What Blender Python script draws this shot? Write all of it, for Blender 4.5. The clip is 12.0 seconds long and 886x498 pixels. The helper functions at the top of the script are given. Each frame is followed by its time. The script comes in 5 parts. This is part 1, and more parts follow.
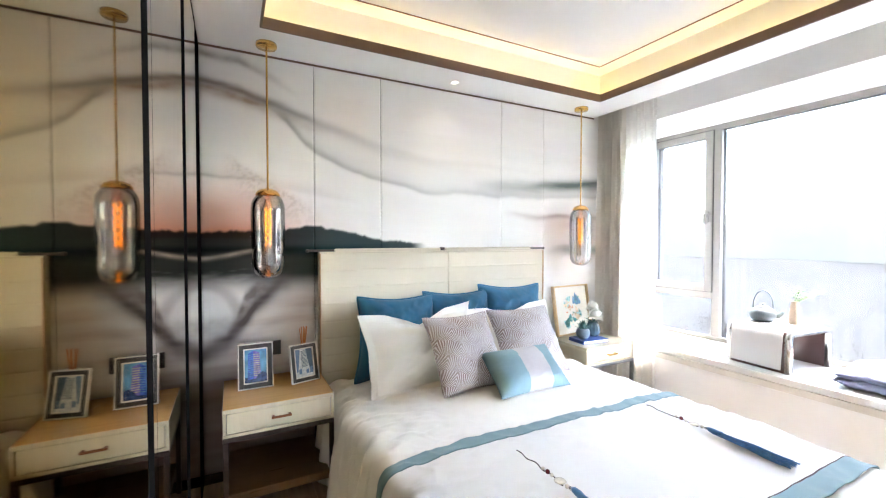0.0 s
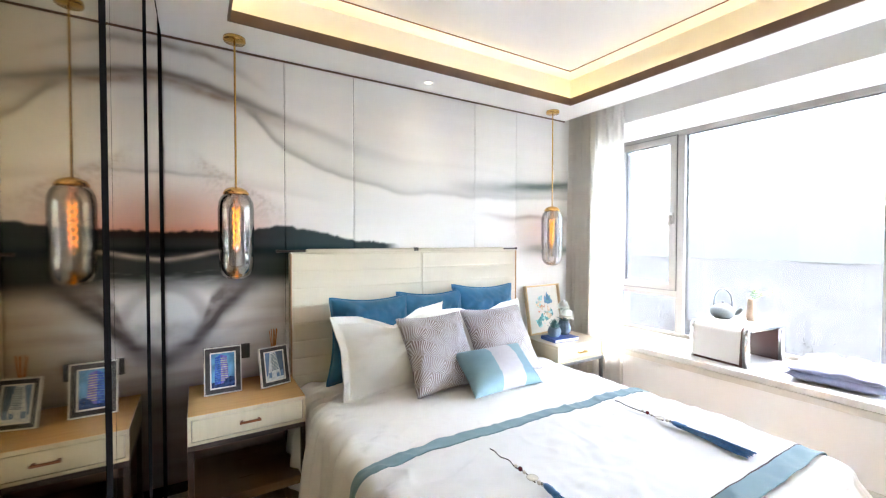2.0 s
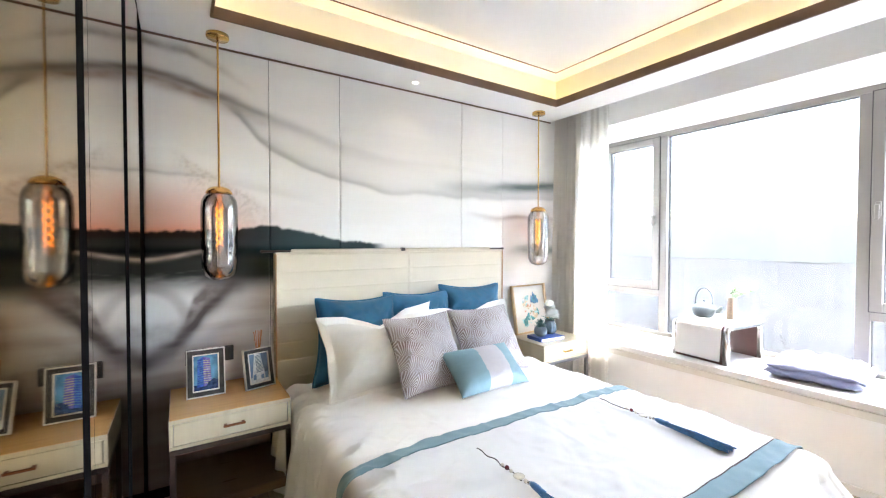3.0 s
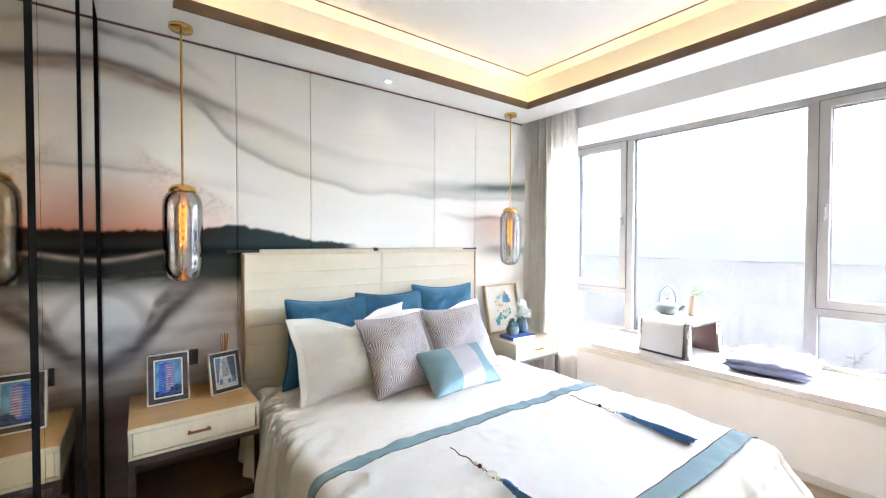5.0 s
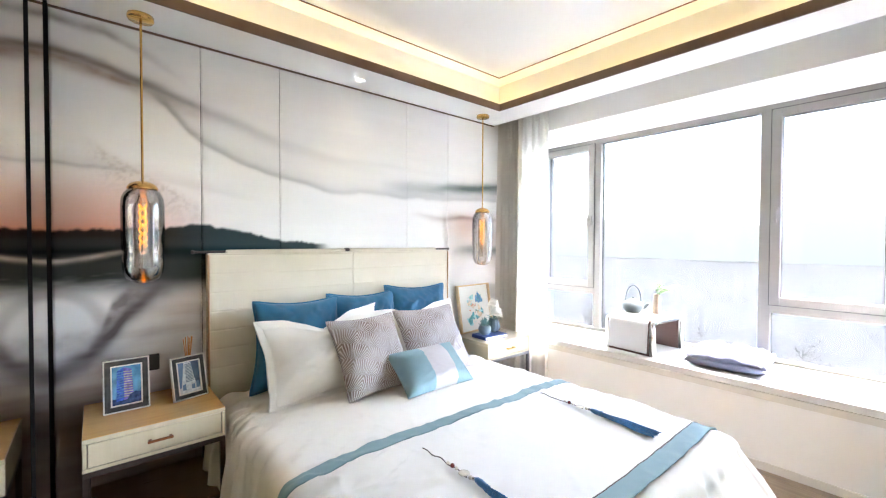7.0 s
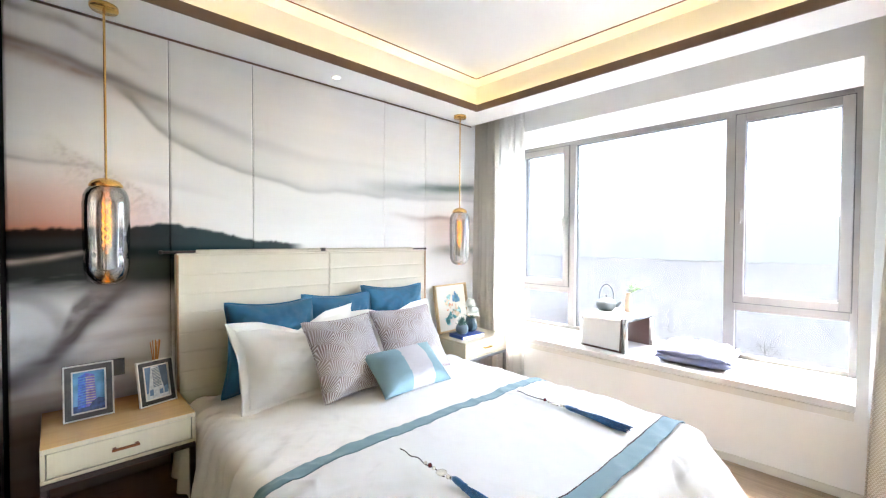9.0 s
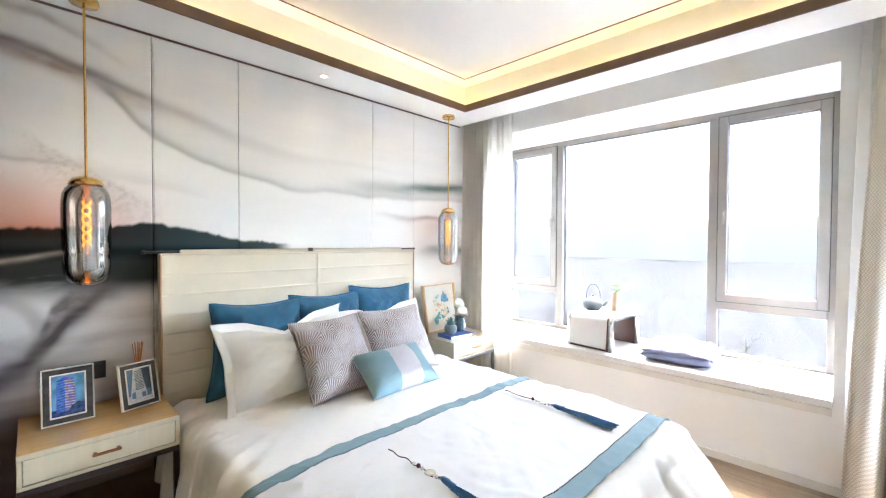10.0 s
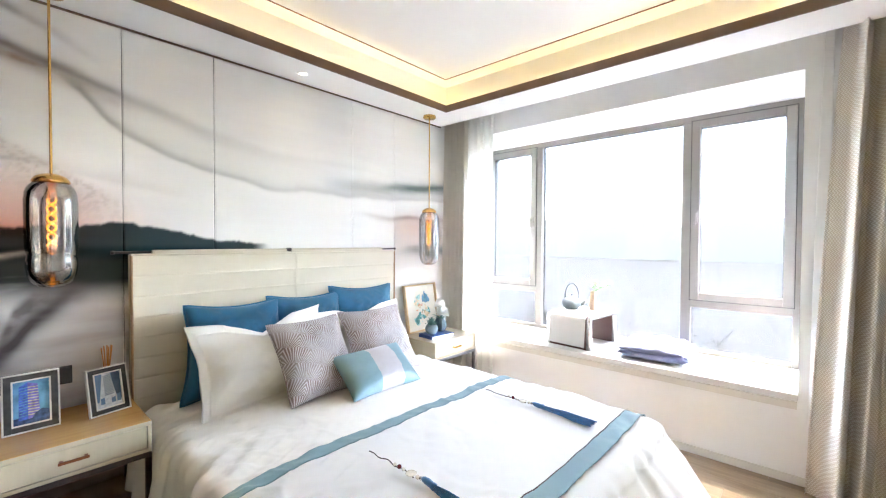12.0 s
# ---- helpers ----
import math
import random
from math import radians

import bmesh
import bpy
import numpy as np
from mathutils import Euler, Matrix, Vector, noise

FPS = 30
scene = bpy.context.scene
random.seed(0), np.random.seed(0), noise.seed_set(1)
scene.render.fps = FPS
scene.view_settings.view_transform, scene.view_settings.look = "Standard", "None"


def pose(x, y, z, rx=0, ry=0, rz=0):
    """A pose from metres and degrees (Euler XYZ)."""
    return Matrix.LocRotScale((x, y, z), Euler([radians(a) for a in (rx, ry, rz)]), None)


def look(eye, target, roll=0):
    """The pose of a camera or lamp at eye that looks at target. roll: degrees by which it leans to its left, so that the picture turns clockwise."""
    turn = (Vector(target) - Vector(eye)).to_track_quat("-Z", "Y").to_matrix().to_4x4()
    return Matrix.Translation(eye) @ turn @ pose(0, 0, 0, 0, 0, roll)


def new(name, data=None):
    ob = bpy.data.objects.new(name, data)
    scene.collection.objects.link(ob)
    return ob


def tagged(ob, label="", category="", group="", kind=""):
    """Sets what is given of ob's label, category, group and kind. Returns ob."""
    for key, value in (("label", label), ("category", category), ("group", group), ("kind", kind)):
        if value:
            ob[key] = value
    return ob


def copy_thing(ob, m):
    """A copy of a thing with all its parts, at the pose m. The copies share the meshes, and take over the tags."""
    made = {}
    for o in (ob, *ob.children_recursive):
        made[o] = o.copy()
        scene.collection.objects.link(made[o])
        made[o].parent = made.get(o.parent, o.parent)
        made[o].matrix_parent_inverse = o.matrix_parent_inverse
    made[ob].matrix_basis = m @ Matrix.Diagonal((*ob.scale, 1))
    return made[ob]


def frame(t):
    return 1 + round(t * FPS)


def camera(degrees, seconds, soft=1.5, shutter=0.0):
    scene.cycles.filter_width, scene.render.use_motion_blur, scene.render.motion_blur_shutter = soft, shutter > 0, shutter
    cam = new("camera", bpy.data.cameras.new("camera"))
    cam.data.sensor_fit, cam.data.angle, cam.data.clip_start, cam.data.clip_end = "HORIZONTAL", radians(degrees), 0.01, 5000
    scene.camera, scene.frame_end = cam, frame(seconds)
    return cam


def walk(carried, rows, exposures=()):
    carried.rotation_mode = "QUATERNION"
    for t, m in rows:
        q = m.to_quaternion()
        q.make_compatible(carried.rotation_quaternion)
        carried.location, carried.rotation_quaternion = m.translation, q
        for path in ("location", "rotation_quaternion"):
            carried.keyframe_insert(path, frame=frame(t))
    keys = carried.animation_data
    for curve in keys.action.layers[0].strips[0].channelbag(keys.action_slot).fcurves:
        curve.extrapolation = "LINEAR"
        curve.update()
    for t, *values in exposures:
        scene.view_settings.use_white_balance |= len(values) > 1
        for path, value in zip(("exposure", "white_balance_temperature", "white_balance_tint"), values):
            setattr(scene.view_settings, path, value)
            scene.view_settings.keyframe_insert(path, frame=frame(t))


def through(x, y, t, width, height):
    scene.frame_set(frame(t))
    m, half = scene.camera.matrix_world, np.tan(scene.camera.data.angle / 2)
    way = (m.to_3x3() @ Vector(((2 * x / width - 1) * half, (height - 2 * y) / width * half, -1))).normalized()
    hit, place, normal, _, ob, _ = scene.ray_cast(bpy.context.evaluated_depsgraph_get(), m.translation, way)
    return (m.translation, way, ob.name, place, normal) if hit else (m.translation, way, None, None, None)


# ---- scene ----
# metres; x runs along the bed wall towards the window, y towards the bed wall
EYE = 1.4625
cam = camera(94.83, 12.0, soft=1.2)
walk(cam, [
    (0, pose(0, 0, EYE, 88.707, 0.007, -27.484)),
    (0.5, pose(0, 0, EYE, 88.704, 0.001, -28.505)),
    (1, pose(0, 0, EYE, 88.724, -0.027, -29.461)),
    (1.5, pose(0, 0, EYE, 88.743, -0.030, -30.295)),
    (2, pose(0, 0, EYE, 88.759, -0.053, -31.160)),
    (2.5, pose(0, 0, EYE, 88.758, -0.051, -32.082)),
    (3, pose(0, 0, EYE, 88.770, -0.047, -33.002)),
    (5, pose(0, 0, EYE, 88.785, -0.112, -36.790)),
    (5.5, pose(0, 0, EYE, 88.805, -0.120, -37.782)),
    (6, pose(0, 0, EYE, 88.814, -0.136, -38.726)),
    (6.5, pose(0, 0, EYE, 88.824, -0.146, -39.686)),
    (7, pose(0, 0, EYE, 88.835, -0.186, -40.624)),
    (9, pose(0, 0, EYE, 88.821, -0.220, -43.803)),
    (9.5, pose(0, 0, EYE, 88.833, -0.229, -44.621)),
    (10, pose(0, 0, EYE, 88.830, -0.247, -45.421)),
    (10.5, pose(0, 0, EYE, 88.834, -0.239, -46.123)),
    (11, pose(0, 0, EYE, 88.851, -0.245, -46.839)),
    (11.5, pose(0, 0, EYE, 88.843, -0.263, -47.475)),
    (12, pose(0, 0, EYE, 88.851, -0.280, -48.101)),
], exposures=[(0.0, 7.65, 6800, 11), (12.0, 7.65, 6800, 11)])

# ---- light ----
world = bpy.data.worlds.new("hazy_sky")
scene.world = world
world.use_nodes = True
wn = world.node_tree.nodes
sky = wn.new("ShaderNodeTexSky")
sky.sky_type, sky.sun_disc = "NISHITA", False
sky.sun_elevation, sky.sun_rotation = radians(64), radians(85)
sky.air_density, sky.dust_density, sky.ozone_density = 1.0, 2.0, 1.0
world.node_tree.links.new(sky.outputs[0], wn["Background"].inputs[0])
wn["Background"].inputs[1].default_value = 0.15

sun_data = bpy.data.lights.new("sun", "SUN")
sun_data.energy, sun_data.angle, sun_data.color = 0.075, radians(35), (1.0, 0.97, 0.93)
sun = new("sun", sun_data)
sun.matrix_world = look((7.64, 1.25, 8.9), (3.6, 0.9, 0.6))

d = bpy.data.lights.new("downlight_beam", "SPOT")
d.energy, d.color, d.spot_size, d.spot_blend, d.shadow_soft_size = 0.016, (1.0, 0.88, 0.70), radians(105), 1.0, 0.03
new("downlight_beam", d).matrix_world = look((1.458, 2.616, 2.600), (1.458, 2.60, 0.6))

# ---- plan ----
WALL_N, WALL_S = 2.80, -0.95          # bed wall, unseen wall behind the camera
MIRROR = -0.159                       # face of the mirrored wardrobe doors
WALL_E, BAY_E = 3.25, 3.90            # window wall, plane of the window in its bay
SOFFIT, UPPER = 2.61, 2.8475          # lower and raised ceiling
SILL = 0.55
BAY_Y0, BAY_Y1 = 0.03, 2.775          # jambs of the bay
BAY_TOP = 2.493


# ---- mesh helpers ----
def mesh_of(name, bm, material, smooth=False):
    me = bpy.data.meshes.new(name)
    bmesh.ops.recalc_face_normals(bm, faces=bm.faces)
    bm.to_mesh(me)
    bm.free()
    if material:
        me.materials.append(material)
    if smooth:
        for p in me.polygons:
            p.use_smooth = True
    return me


def part(name, bm, material, parent=None, label="", smooth=False):
    ob = new(name, mesh_of(name, bm, material, smooth))
    if parent:
        ob.parent = parent
    if label:
        ob["label"] = label
    return ob


def thing(name, at, label, category, group="", turn=0.0):
    ob = new(name)
    ob.empty_display_size = 0.05
    ob.matrix_world = pose(*at, 0, 0, turn)
    return tagged(ob, label, category, group)


def structure(name, bm, material, label="", smooth=False):
    return tagged(part(name, bm, material, None, label, smooth), kind="structure")


def box(x0, x1, y0, y1, z0, z1, bevel=0.0, seg=2, bm=None):
    own = bmesh.new()
    vs = [own.verts.new((x, y, z)) for x in (x0, x1) for y in (y0, y1) for z in (z0, z1)]
    for f in ((0, 1, 3, 2), (4, 6, 7, 5), (0, 4, 5, 1), (2, 3, 7, 6), (0, 2, 6, 4), (1, 5, 7, 3)):
        own.faces.new([vs[i] for i in f])
    if bevel:
        bmesh.ops.bevel(own, geom=own.edges[:], offset=bevel, segments=seg, affect="EDGES", profile=0.5)
    return join(own, bm)


def join(own, bm):
    if bm is None:
        return own
    tmp = bpy.data.meshes.new("tmp")
    own.to_mesh(tmp)
    own.free()
    bm.from_mesh(tmp)
    bpy.data.meshes.remove(tmp)
    return bm


def lathe(profile, seg=32, at=(0, 0, 0), bm=None):
    """profile: (radius, z) pairs, turned about z."""
    own = bmesh.new()
    rings = []
    for r, z in profile:
        if r < 1e-6:
            rings.append([own.verts.new((at[0], at[1], at[2] + z))])
        else:
            rings.append([own.verts.new((at[0] + r * math.cos(a), at[1] + r * math.sin(a), at[2] + z))
                          for a in (2 * math.pi * i / seg for i in range(seg))])
    for a, b in zip(rings, rings[1:]):
        for i in range(seg):
            j = (i + 1) % seg
            if len(a) == 1 and len(b) == 1:
                continue
            if len(a) == 1:
                own.faces.new((a[0], b[i], b[j]))
            elif len(b) == 1:
                own.faces.new((a[i], a[j], b[0]))
            else:
                own.faces.new((a[i], a[j], b[j], b[i]))
    return join(own, bm)


def tube(points, radius, seg=8, bm=None, closed=False):
    """A round bar along points; radius is a number or one per point."""
    own = bmesh.new()
    pts = [Vector(p) for p in points]
    n = len(pts)
    rad = radius if isinstance(radius, (list, tuple)) else [radius] * n
    rings, up = [], None
    for i, p in enumerate(pts):
        if closed:
            d = (pts[(i + 1) % n] - pts[i - 1]).normalized()
        else:
            d = (pts[min(i + 1, n - 1)] - pts[max(i - 1, 0)]).normalized()
        if up is None:
            up = Vector((0, 0, 1)) if abs(d.z) < 0.9 else Vector((1, 0, 0))
        side = d.cross(up).normalized()
        up = side.cross(d).normalized()
        rings.append([own.verts.new(p + rad[i] * (math.cos(a) * side + math.sin(a) * up))
                      for a in (2 * math.pi * k / seg for k in range(seg))])
    pairs = list(zip(rings, rings[1:])) + ([(rings[-1], rings[0])] if closed else [])
    for a, b in pairs:
        for k in range(seg):
            own.faces.new((a[k], a[(k + 1) % seg], b[(k + 1) % seg], b[k]))
    if not closed:
        own.faces.new(rings[0][::-1])
        own.faces.new(rings[-1])
    return join(own, bm)


def sheet(fn, nu, nv, bm=None):
    """A grid of quads through fn(u, v), u and v from 0 to 1."""
    own = bmesh.new()
    g = [[own.verts.new(fn(i / nu, j / nv)) for j in range(nv + 1)] for i in range(nu + 1)]
    for i in range(nu):
        for j in range(nv):
            own.faces.new((g[i][j], g[i + 1][j], g[i + 1][j + 1], g[i][j + 1]))
    return join(own, bm)


def ball(at, r, bm=None, squash=(1, 1, 1), u=12, v=8):
    own = bmesh.new()
    bmesh.ops.create_uvsphere(own, u_segments=u, v_segments=v, radius=r)
    for w in own.verts:
        w.co = Vector((w.co.x * squash[0], w.co.y * squash[1], w.co.z * squash[2])) + Vector(at)
    return join(own, bm)


def solid(ob, depth, offset=-1.0):
    m = ob.modifiers.new("thickness", "SOLIDIFY")
    m.thickness, m.offset = depth, offset
    return ob


def local(bm, ob):
    bmesh.ops.translate(bm, verts=bm.verts, vec=-ob.location)
    return bm


# ---- materials ----
def base_mat(name):
    m = bpy.data.materials.new(name)
    m.use_nodes = True
    return m, m.node_tree.nodes, m.node_tree.links, m.node_tree.nodes["Principled BSDF"]


def mat(name, color, rough=0.5, metal=0.0, vary=0.06, scale=6.0, fine=120.0, bump=0.05, stretch=(1, 1, 1), sheen=0.0,
        coat=0.0, per_piece=0.0, detail=4.0):
    m, n, l, b = base_mat(name)
    tc = n.new("ShaderNodeTexCoord")
    mp = n.new("ShaderNodeMapping")
    mp.inputs["Scale"].default_value = stretch
    l.new(tc.outputs["Object"], mp.inputs[0])
    big = n.new("ShaderNodeTexNoise")
    big.inputs["Scale"].default_value, big.inputs["Detail"].default_value = scale, detail
    l.new(mp.outputs[0], big.inputs["Vector"])
    ramp = n.new("ShaderNodeValToRGB")
    ramp.color_ramp.elements[0].position, ramp.color_ramp.elements[1].position = 0.3, 0.7
    ramp.color_ramp.elements[0].color = (*[c * (1 - vary) for c in color], 1)
    ramp.color_ramp.elements[1].color = (*[min(1, c * (1 + vary)) for c in color], 1)
    l.new(big.outputs[0], ramp.inputs[0])
    out = ramp.outputs[0]
    if per_piece:
        oi = n.new("ShaderNodeObjectInfo")
        mr = n.new("ShaderNodeMapRange")
        mr.inputs["To Min"].default_value, mr.inputs["To Max"].default_value = 1 - per_piece, 1 + per_piece
        l.new(oi.outputs["Random"], mr.inputs["Value"])
        hsv = n.new("ShaderNodeHueSaturation")
        l.new(mr.outputs[0], hsv.inputs["Value"])
        l.new(out, hsv.inputs["Color"])
        out = hsv.outputs[0]
    l.new(out, b.inputs["Base Color"])
    b.inputs["Roughness"].default_value, b.inputs["Metallic"].default_value = rough, metal
    b.inputs["Sheen Weight"].default_value, b.inputs["Coat Weight"].default_value = sheen, coat
    if bump:
        fn = n.new("ShaderNodeTexNoise")
        fn.inputs["Scale"].default_value, fn.inputs["Detail"].default_value = fine, 3.0
        l.new(mp.outputs[0], fn.inputs["Vector"])
        bp = n.new("ShaderNodeBump")
        bp.inputs["Strength"].default_value, bp.inputs["Distance"].default_value = bump, 0.01
        l.new(fn.outputs[0], bp.inputs["Height"])
        l.new(bp.outputs[0], b.inputs["Normal"])
        rr = n.new("ShaderNodeMapRange")
        rr.inputs["To Min"].default_value, rr.inputs["To Max"].default_value = max(0, rough - 0.06), min(1, rough + 0.06)
        l.new(big.outputs[0], rr.inputs["Value"])
        l.new(rr.outputs[0], b.inputs["Roughness"])
    return m


def glow(name, color, power):
    m, n, l, b = base_mat(name)
    b.inputs["Base Color"].default_value = (*color, 1)
    b.inputs["Emission Color"].default_value = (*color, 1)
    b.inputs["Emission Strength"].default_value = power
    return m


def glass(name, color=(1, 1, 1), rough=0.0, ior=1.45):
    m, n, l, b = base_mat(name)
    b.inputs["Base Color"].default_value = (*color, 1)
    b.inputs["Roughness"].default_value, b.inputs["IOR"].default_value = rough, ior
    b.inputs["Transmission Weight"].default_value = 1.0
    return m


def thin_glass(name, tint, gloss=0.08, ior=1.45):
    """A thin pane: clear with a little mirror gloss."""
    m, n, l, b = base_mat(name)
    n.remove(b)
    tr, gl, mix = n.new("ShaderNodeBsdfTransparent"), n.new("ShaderNodeBsdfGlossy"), n.new("ShaderNodeMixShader")
    fr = n.new("ShaderNodeFresnel")
    fr.inputs["IOR"].default_value = ior
    ad = n.new("ShaderNodeMath")
    ad.operation = "ADD"
    ad.inputs[1].default_value = gloss
    l.new(fr.outputs[0], ad.inputs[0])
    tr.inputs[0].default_value, gl.inputs[0].default_value, gl.inputs[1].default_value = (*tint, 1), (1, 1, 1, 1), 0.02
    l.new(ad.outputs[0], mix.inputs[0])
    l.new(tr.outputs[0], mix.inputs[1])
    l.new(gl.outputs[0], mix.inputs[2])
    l.new(mix.outputs[0], n["Material Output"].inputs[0])
    return m


def cloth(name, color, clear=0.0, through=0.3, weave=900.0, vary=0.05):
    """Woven cloth that lets some light through; clear is its openness."""
    m, n, l, b = base_mat(name)
    tc = n.new("ShaderNodeTexCoord")
    no = n.new("ShaderNodeTexNoise")
    no.inputs["Scale"].default_value = 4.0
    l.new(tc.outputs["Object"], no.inputs["Vector"])
    ramp = n.new("ShaderNodeValToRGB")
    ramp.color_ramp.elements[0].color = (*[c * (1 - vary) for c in color], 1)
    ramp.color_ramp.elements[1].color = (*[min(1, c * (1 + vary)) for c in color], 1)
    l.new(no.outputs[0], ramp.inputs[0])
    wv = n.new("ShaderNodeTexNoise")
    wv.inputs["Scale"].default_value = weave
    l.new(tc.outputs["Object"], wv.inputs["Vector"])
    bp = n.new("ShaderNodeBump")
    bp.inputs["Strength"].default_value, bp.inputs["Distance"].default_value = 0.08, 0.004
    l.new(wv.outputs[0], bp.inputs["Height"])
    l.new(ramp.outputs[0], b.inputs["Base Color"])
    l.new(bp.outputs[0], b.inputs["Normal"])
    b.inputs["Roughness"].default_value, b.inputs["Sheen Weight"].default_value = 0.85, 0.2
    tl, m1 = n.new("ShaderNodeBsdfTranslucent"), n.new("ShaderNodeMixShader")
    l.new(ramp.outputs[0], tl.inputs[0])
    m1.inputs[0].default_value = through
    l.new(b.outputs[0], m1.inputs[1])
    l.new(tl.outputs[0], m1.inputs[2])
    last = m1
    if clear:
        tr, m2 = n.new("ShaderNodeBsdfTransparent"), n.new("ShaderNodeMixShader")
        m2.inputs[0].default_value = clear
        l.new(m1.outputs[0], m2.inputs[1])
        l.new(tr.outputs[0], m2.inputs[2])
        last = m2
    l.new(last.outputs[0], n["Material Output"].inputs[0])
    return m


def zigzag_cloth(name, dark, light):
    """Taupe drape with a fine woven zigzag."""
    m = cloth(name, dark, 0.0, 0.12)
    n, l = m.node_tree.nodes, m.node_tree.links
    tc = n.new("ShaderNodeTexCoord")
    sep = n.new("ShaderNodeSeparateXYZ")
    l.new(tc.outputs["Object"], sep.inputs[0])
    pp = n.new("ShaderNodeMath")
    pp.operation, pp.inputs[1].default_value = "PINGPONG", 0.0115
    l.new(sep.outputs["Z"], pp.inputs[0])
    add = n.new("ShaderNodeMath")
    add.operation = "ADD"
    l.new(pp.outputs[0], add.inputs[0])
    l.new(sep.outputs["Y"], add.inputs[1])
    sc = n.new("ShaderNodeMath")
    sc.operation, sc.inputs[1].default_value = "MULTIPLY", 2 * math.pi / 0.0125
    l.new(add.outputs[0], sc.inputs[0])
    sn = n.new("ShaderNodeMath")
    sn.operation = "SINE"
    l.new(sc.outputs[0], sn.inputs[0])
    ramp = n.new("ShaderNodeValToRGB")
    ramp.color_ramp.elements[0].position, ramp.color_ramp.elements[1].position = 0.45, 0.85
    ramp.color_ramp.elements[0].color, ramp.color_ramp.elements[1].color = (*dark, 1), (*light, 1)
    mr = n.new("ShaderNodeMapRange")
    mr.inputs["From Min"].default_value = -1
    l.new(sn.outputs[0], mr.inputs["Value"])
    l.new(mr.outputs[0], ramp.inputs[0])
    l.new(ramp.outputs[0], n["Principled BSDF"].inputs["Base Color"])
    l.new(ramp.outputs[0], n["Translucent BSDF"].inputs[0])
    return m


def wood(name, color, axis=0, rough=0.3, coat=0.2, vary=0.1, per_piece=0.0):
    s = [14.0, 14.0, 14.0]
    s[axis] = 1.2
    return mat(name, color, rough, 0, vary, 3.0, 14.0, 0.03, s, 0, coat, per_piece, 8.0)


PLASTER = mat("white_plaster", (0.89, 0.88, 0.865), 0.7, vary=0.02, scale=2.0, fine=250, bump=0.03)
CEILING_PAINT = mat("ceiling_paint", (0.87, 0.86, 0.84), 0.8, vary=0.015, scale=1.5, fine=300, bump=0.02)
DARK_TRIM = mat("dark_bronze_trim", (0.14, 0.082, 0.052), 0.5, 0.0, vary=0.15, scale=5, fine=60, bump=0.02)
RED_LINE = mat("red_brown_inlay", (0.16, 0.035, 0.025), 0.4, vary=0.1, scale=8)
BLACK = mat("black_lacquer", (0.012, 0.011, 0.011), 0.25, vary=0.2, scale=8, bump=0.02)


def dull(name, color):
    """Powder coat with no gloss at all."""
    m, n, l, b = base_mat(name)
    n.remove(b)
    d, no, ramp, tc = n.new("ShaderNodeBsdfDiffuse"), n.new("ShaderNodeTexNoise"), n.new("ShaderNodeValToRGB"), n.new("ShaderNodeTexCoord")
    no.inputs["Scale"].default_value = 30.0
    ramp.color_ramp.elements[0].color, ramp.color_ramp.elements[1].color = (*[c * 0.7 for c in color], 1), (*[c * 1.3 for c in color], 1)
    l.new(tc.outputs["Object"], no.inputs["Vector"])
    l.new(no.outputs[0], ramp.inputs[0])
    l.new(ramp.outputs[0], d.inputs[0])
    l.new(d.outputs[0], n["Material Output"].inputs[0])
    return m


MATT_BLACK = dull("matt_black_powder_coat", (0.012, 0.011, 0.011))
STEEL = mat("polished_steel_edge", (0.55, 0.56, 0.56), 0.2, 1.0, vary=0.05, bump=0.01)
LIT_FRAME_METAL = mat("lit_table_frame_metal", (0.22, 0.23, 0.24), 0.35, 1.0, vary=0.1, bump=0.01)
GOLD = mat("brushed_brass", (0.72, 0.44, 0.14), 0.22, 1.0, vary=0.06, scale=20, fine=200, bump=0.02)
STONE_SILL = mat("pale_stone_sill", (0.72, 0.71, 0.685), 0.25, vary=0.04, scale=3, fine=40, bump=0.02)
SILL_EDGE = mat("beige_sill_edge", (0.72, 0.69, 0.63), 0.4, vary=0.04, scale=4)
ALU = mat("taupe_aluminium", (0.25, 0.232, 0.21), 0.5, 0.0, vary=0.04, scale=5, fine=300, bump=0.01)
GASKET = mat("dark_rubber_gasket", (0.045, 0.042, 0.04), 0.7, vary=0.1)
LIGHT_WOOD = wood("pale_ash_veneer", (0.60, 0.345, 0.125), 0, 0.16, 1.0, 0.06)
CREAM_LACQUER = mat("cream_grained_lacquer", (0.48, 0.405, 0.275), 0.3, vary=0.05, scale=3, fine=60, bump=0.02,
                    stretch=(9, 9, 0.7), coat=0.3)
SHELF_WOOD = wood("brown_ash_shelf", (0.15, 0.085, 0.035), 0, 0.3, 0.2, 0.1)
DARK_WOOD = mat("dark_stained_wood", (0.035, 0.020, 0.016), 0.35, vary=0.2, scale=4, stretch=(1, 8, 8))
COPPER_PULL = mat("copper_bronze_pull", (0.22, 0.075, 0.03), 0.4, 0.8, vary=0.1, scale=15, bump=0.02)
LEATHER = mat("cream_leather", (0.63, 0.55, 0.42), 0.62, vary=0.03, scale=5, fine=350, bump=0.08)
PIPING = mat("tan_leather_piping", (0.42, 0.24, 0.12), 0.4, vary=0.06, scale=20)
LINEN = cloth("white_cotton_sateen", (0.86, 0.83, 0.77), 0, 0.04, 700, 0.02)
THROW = cloth("ivory_throw_cotton", (0.76, 0.74, 0.71), 0, 0.08, 600, 0.02)
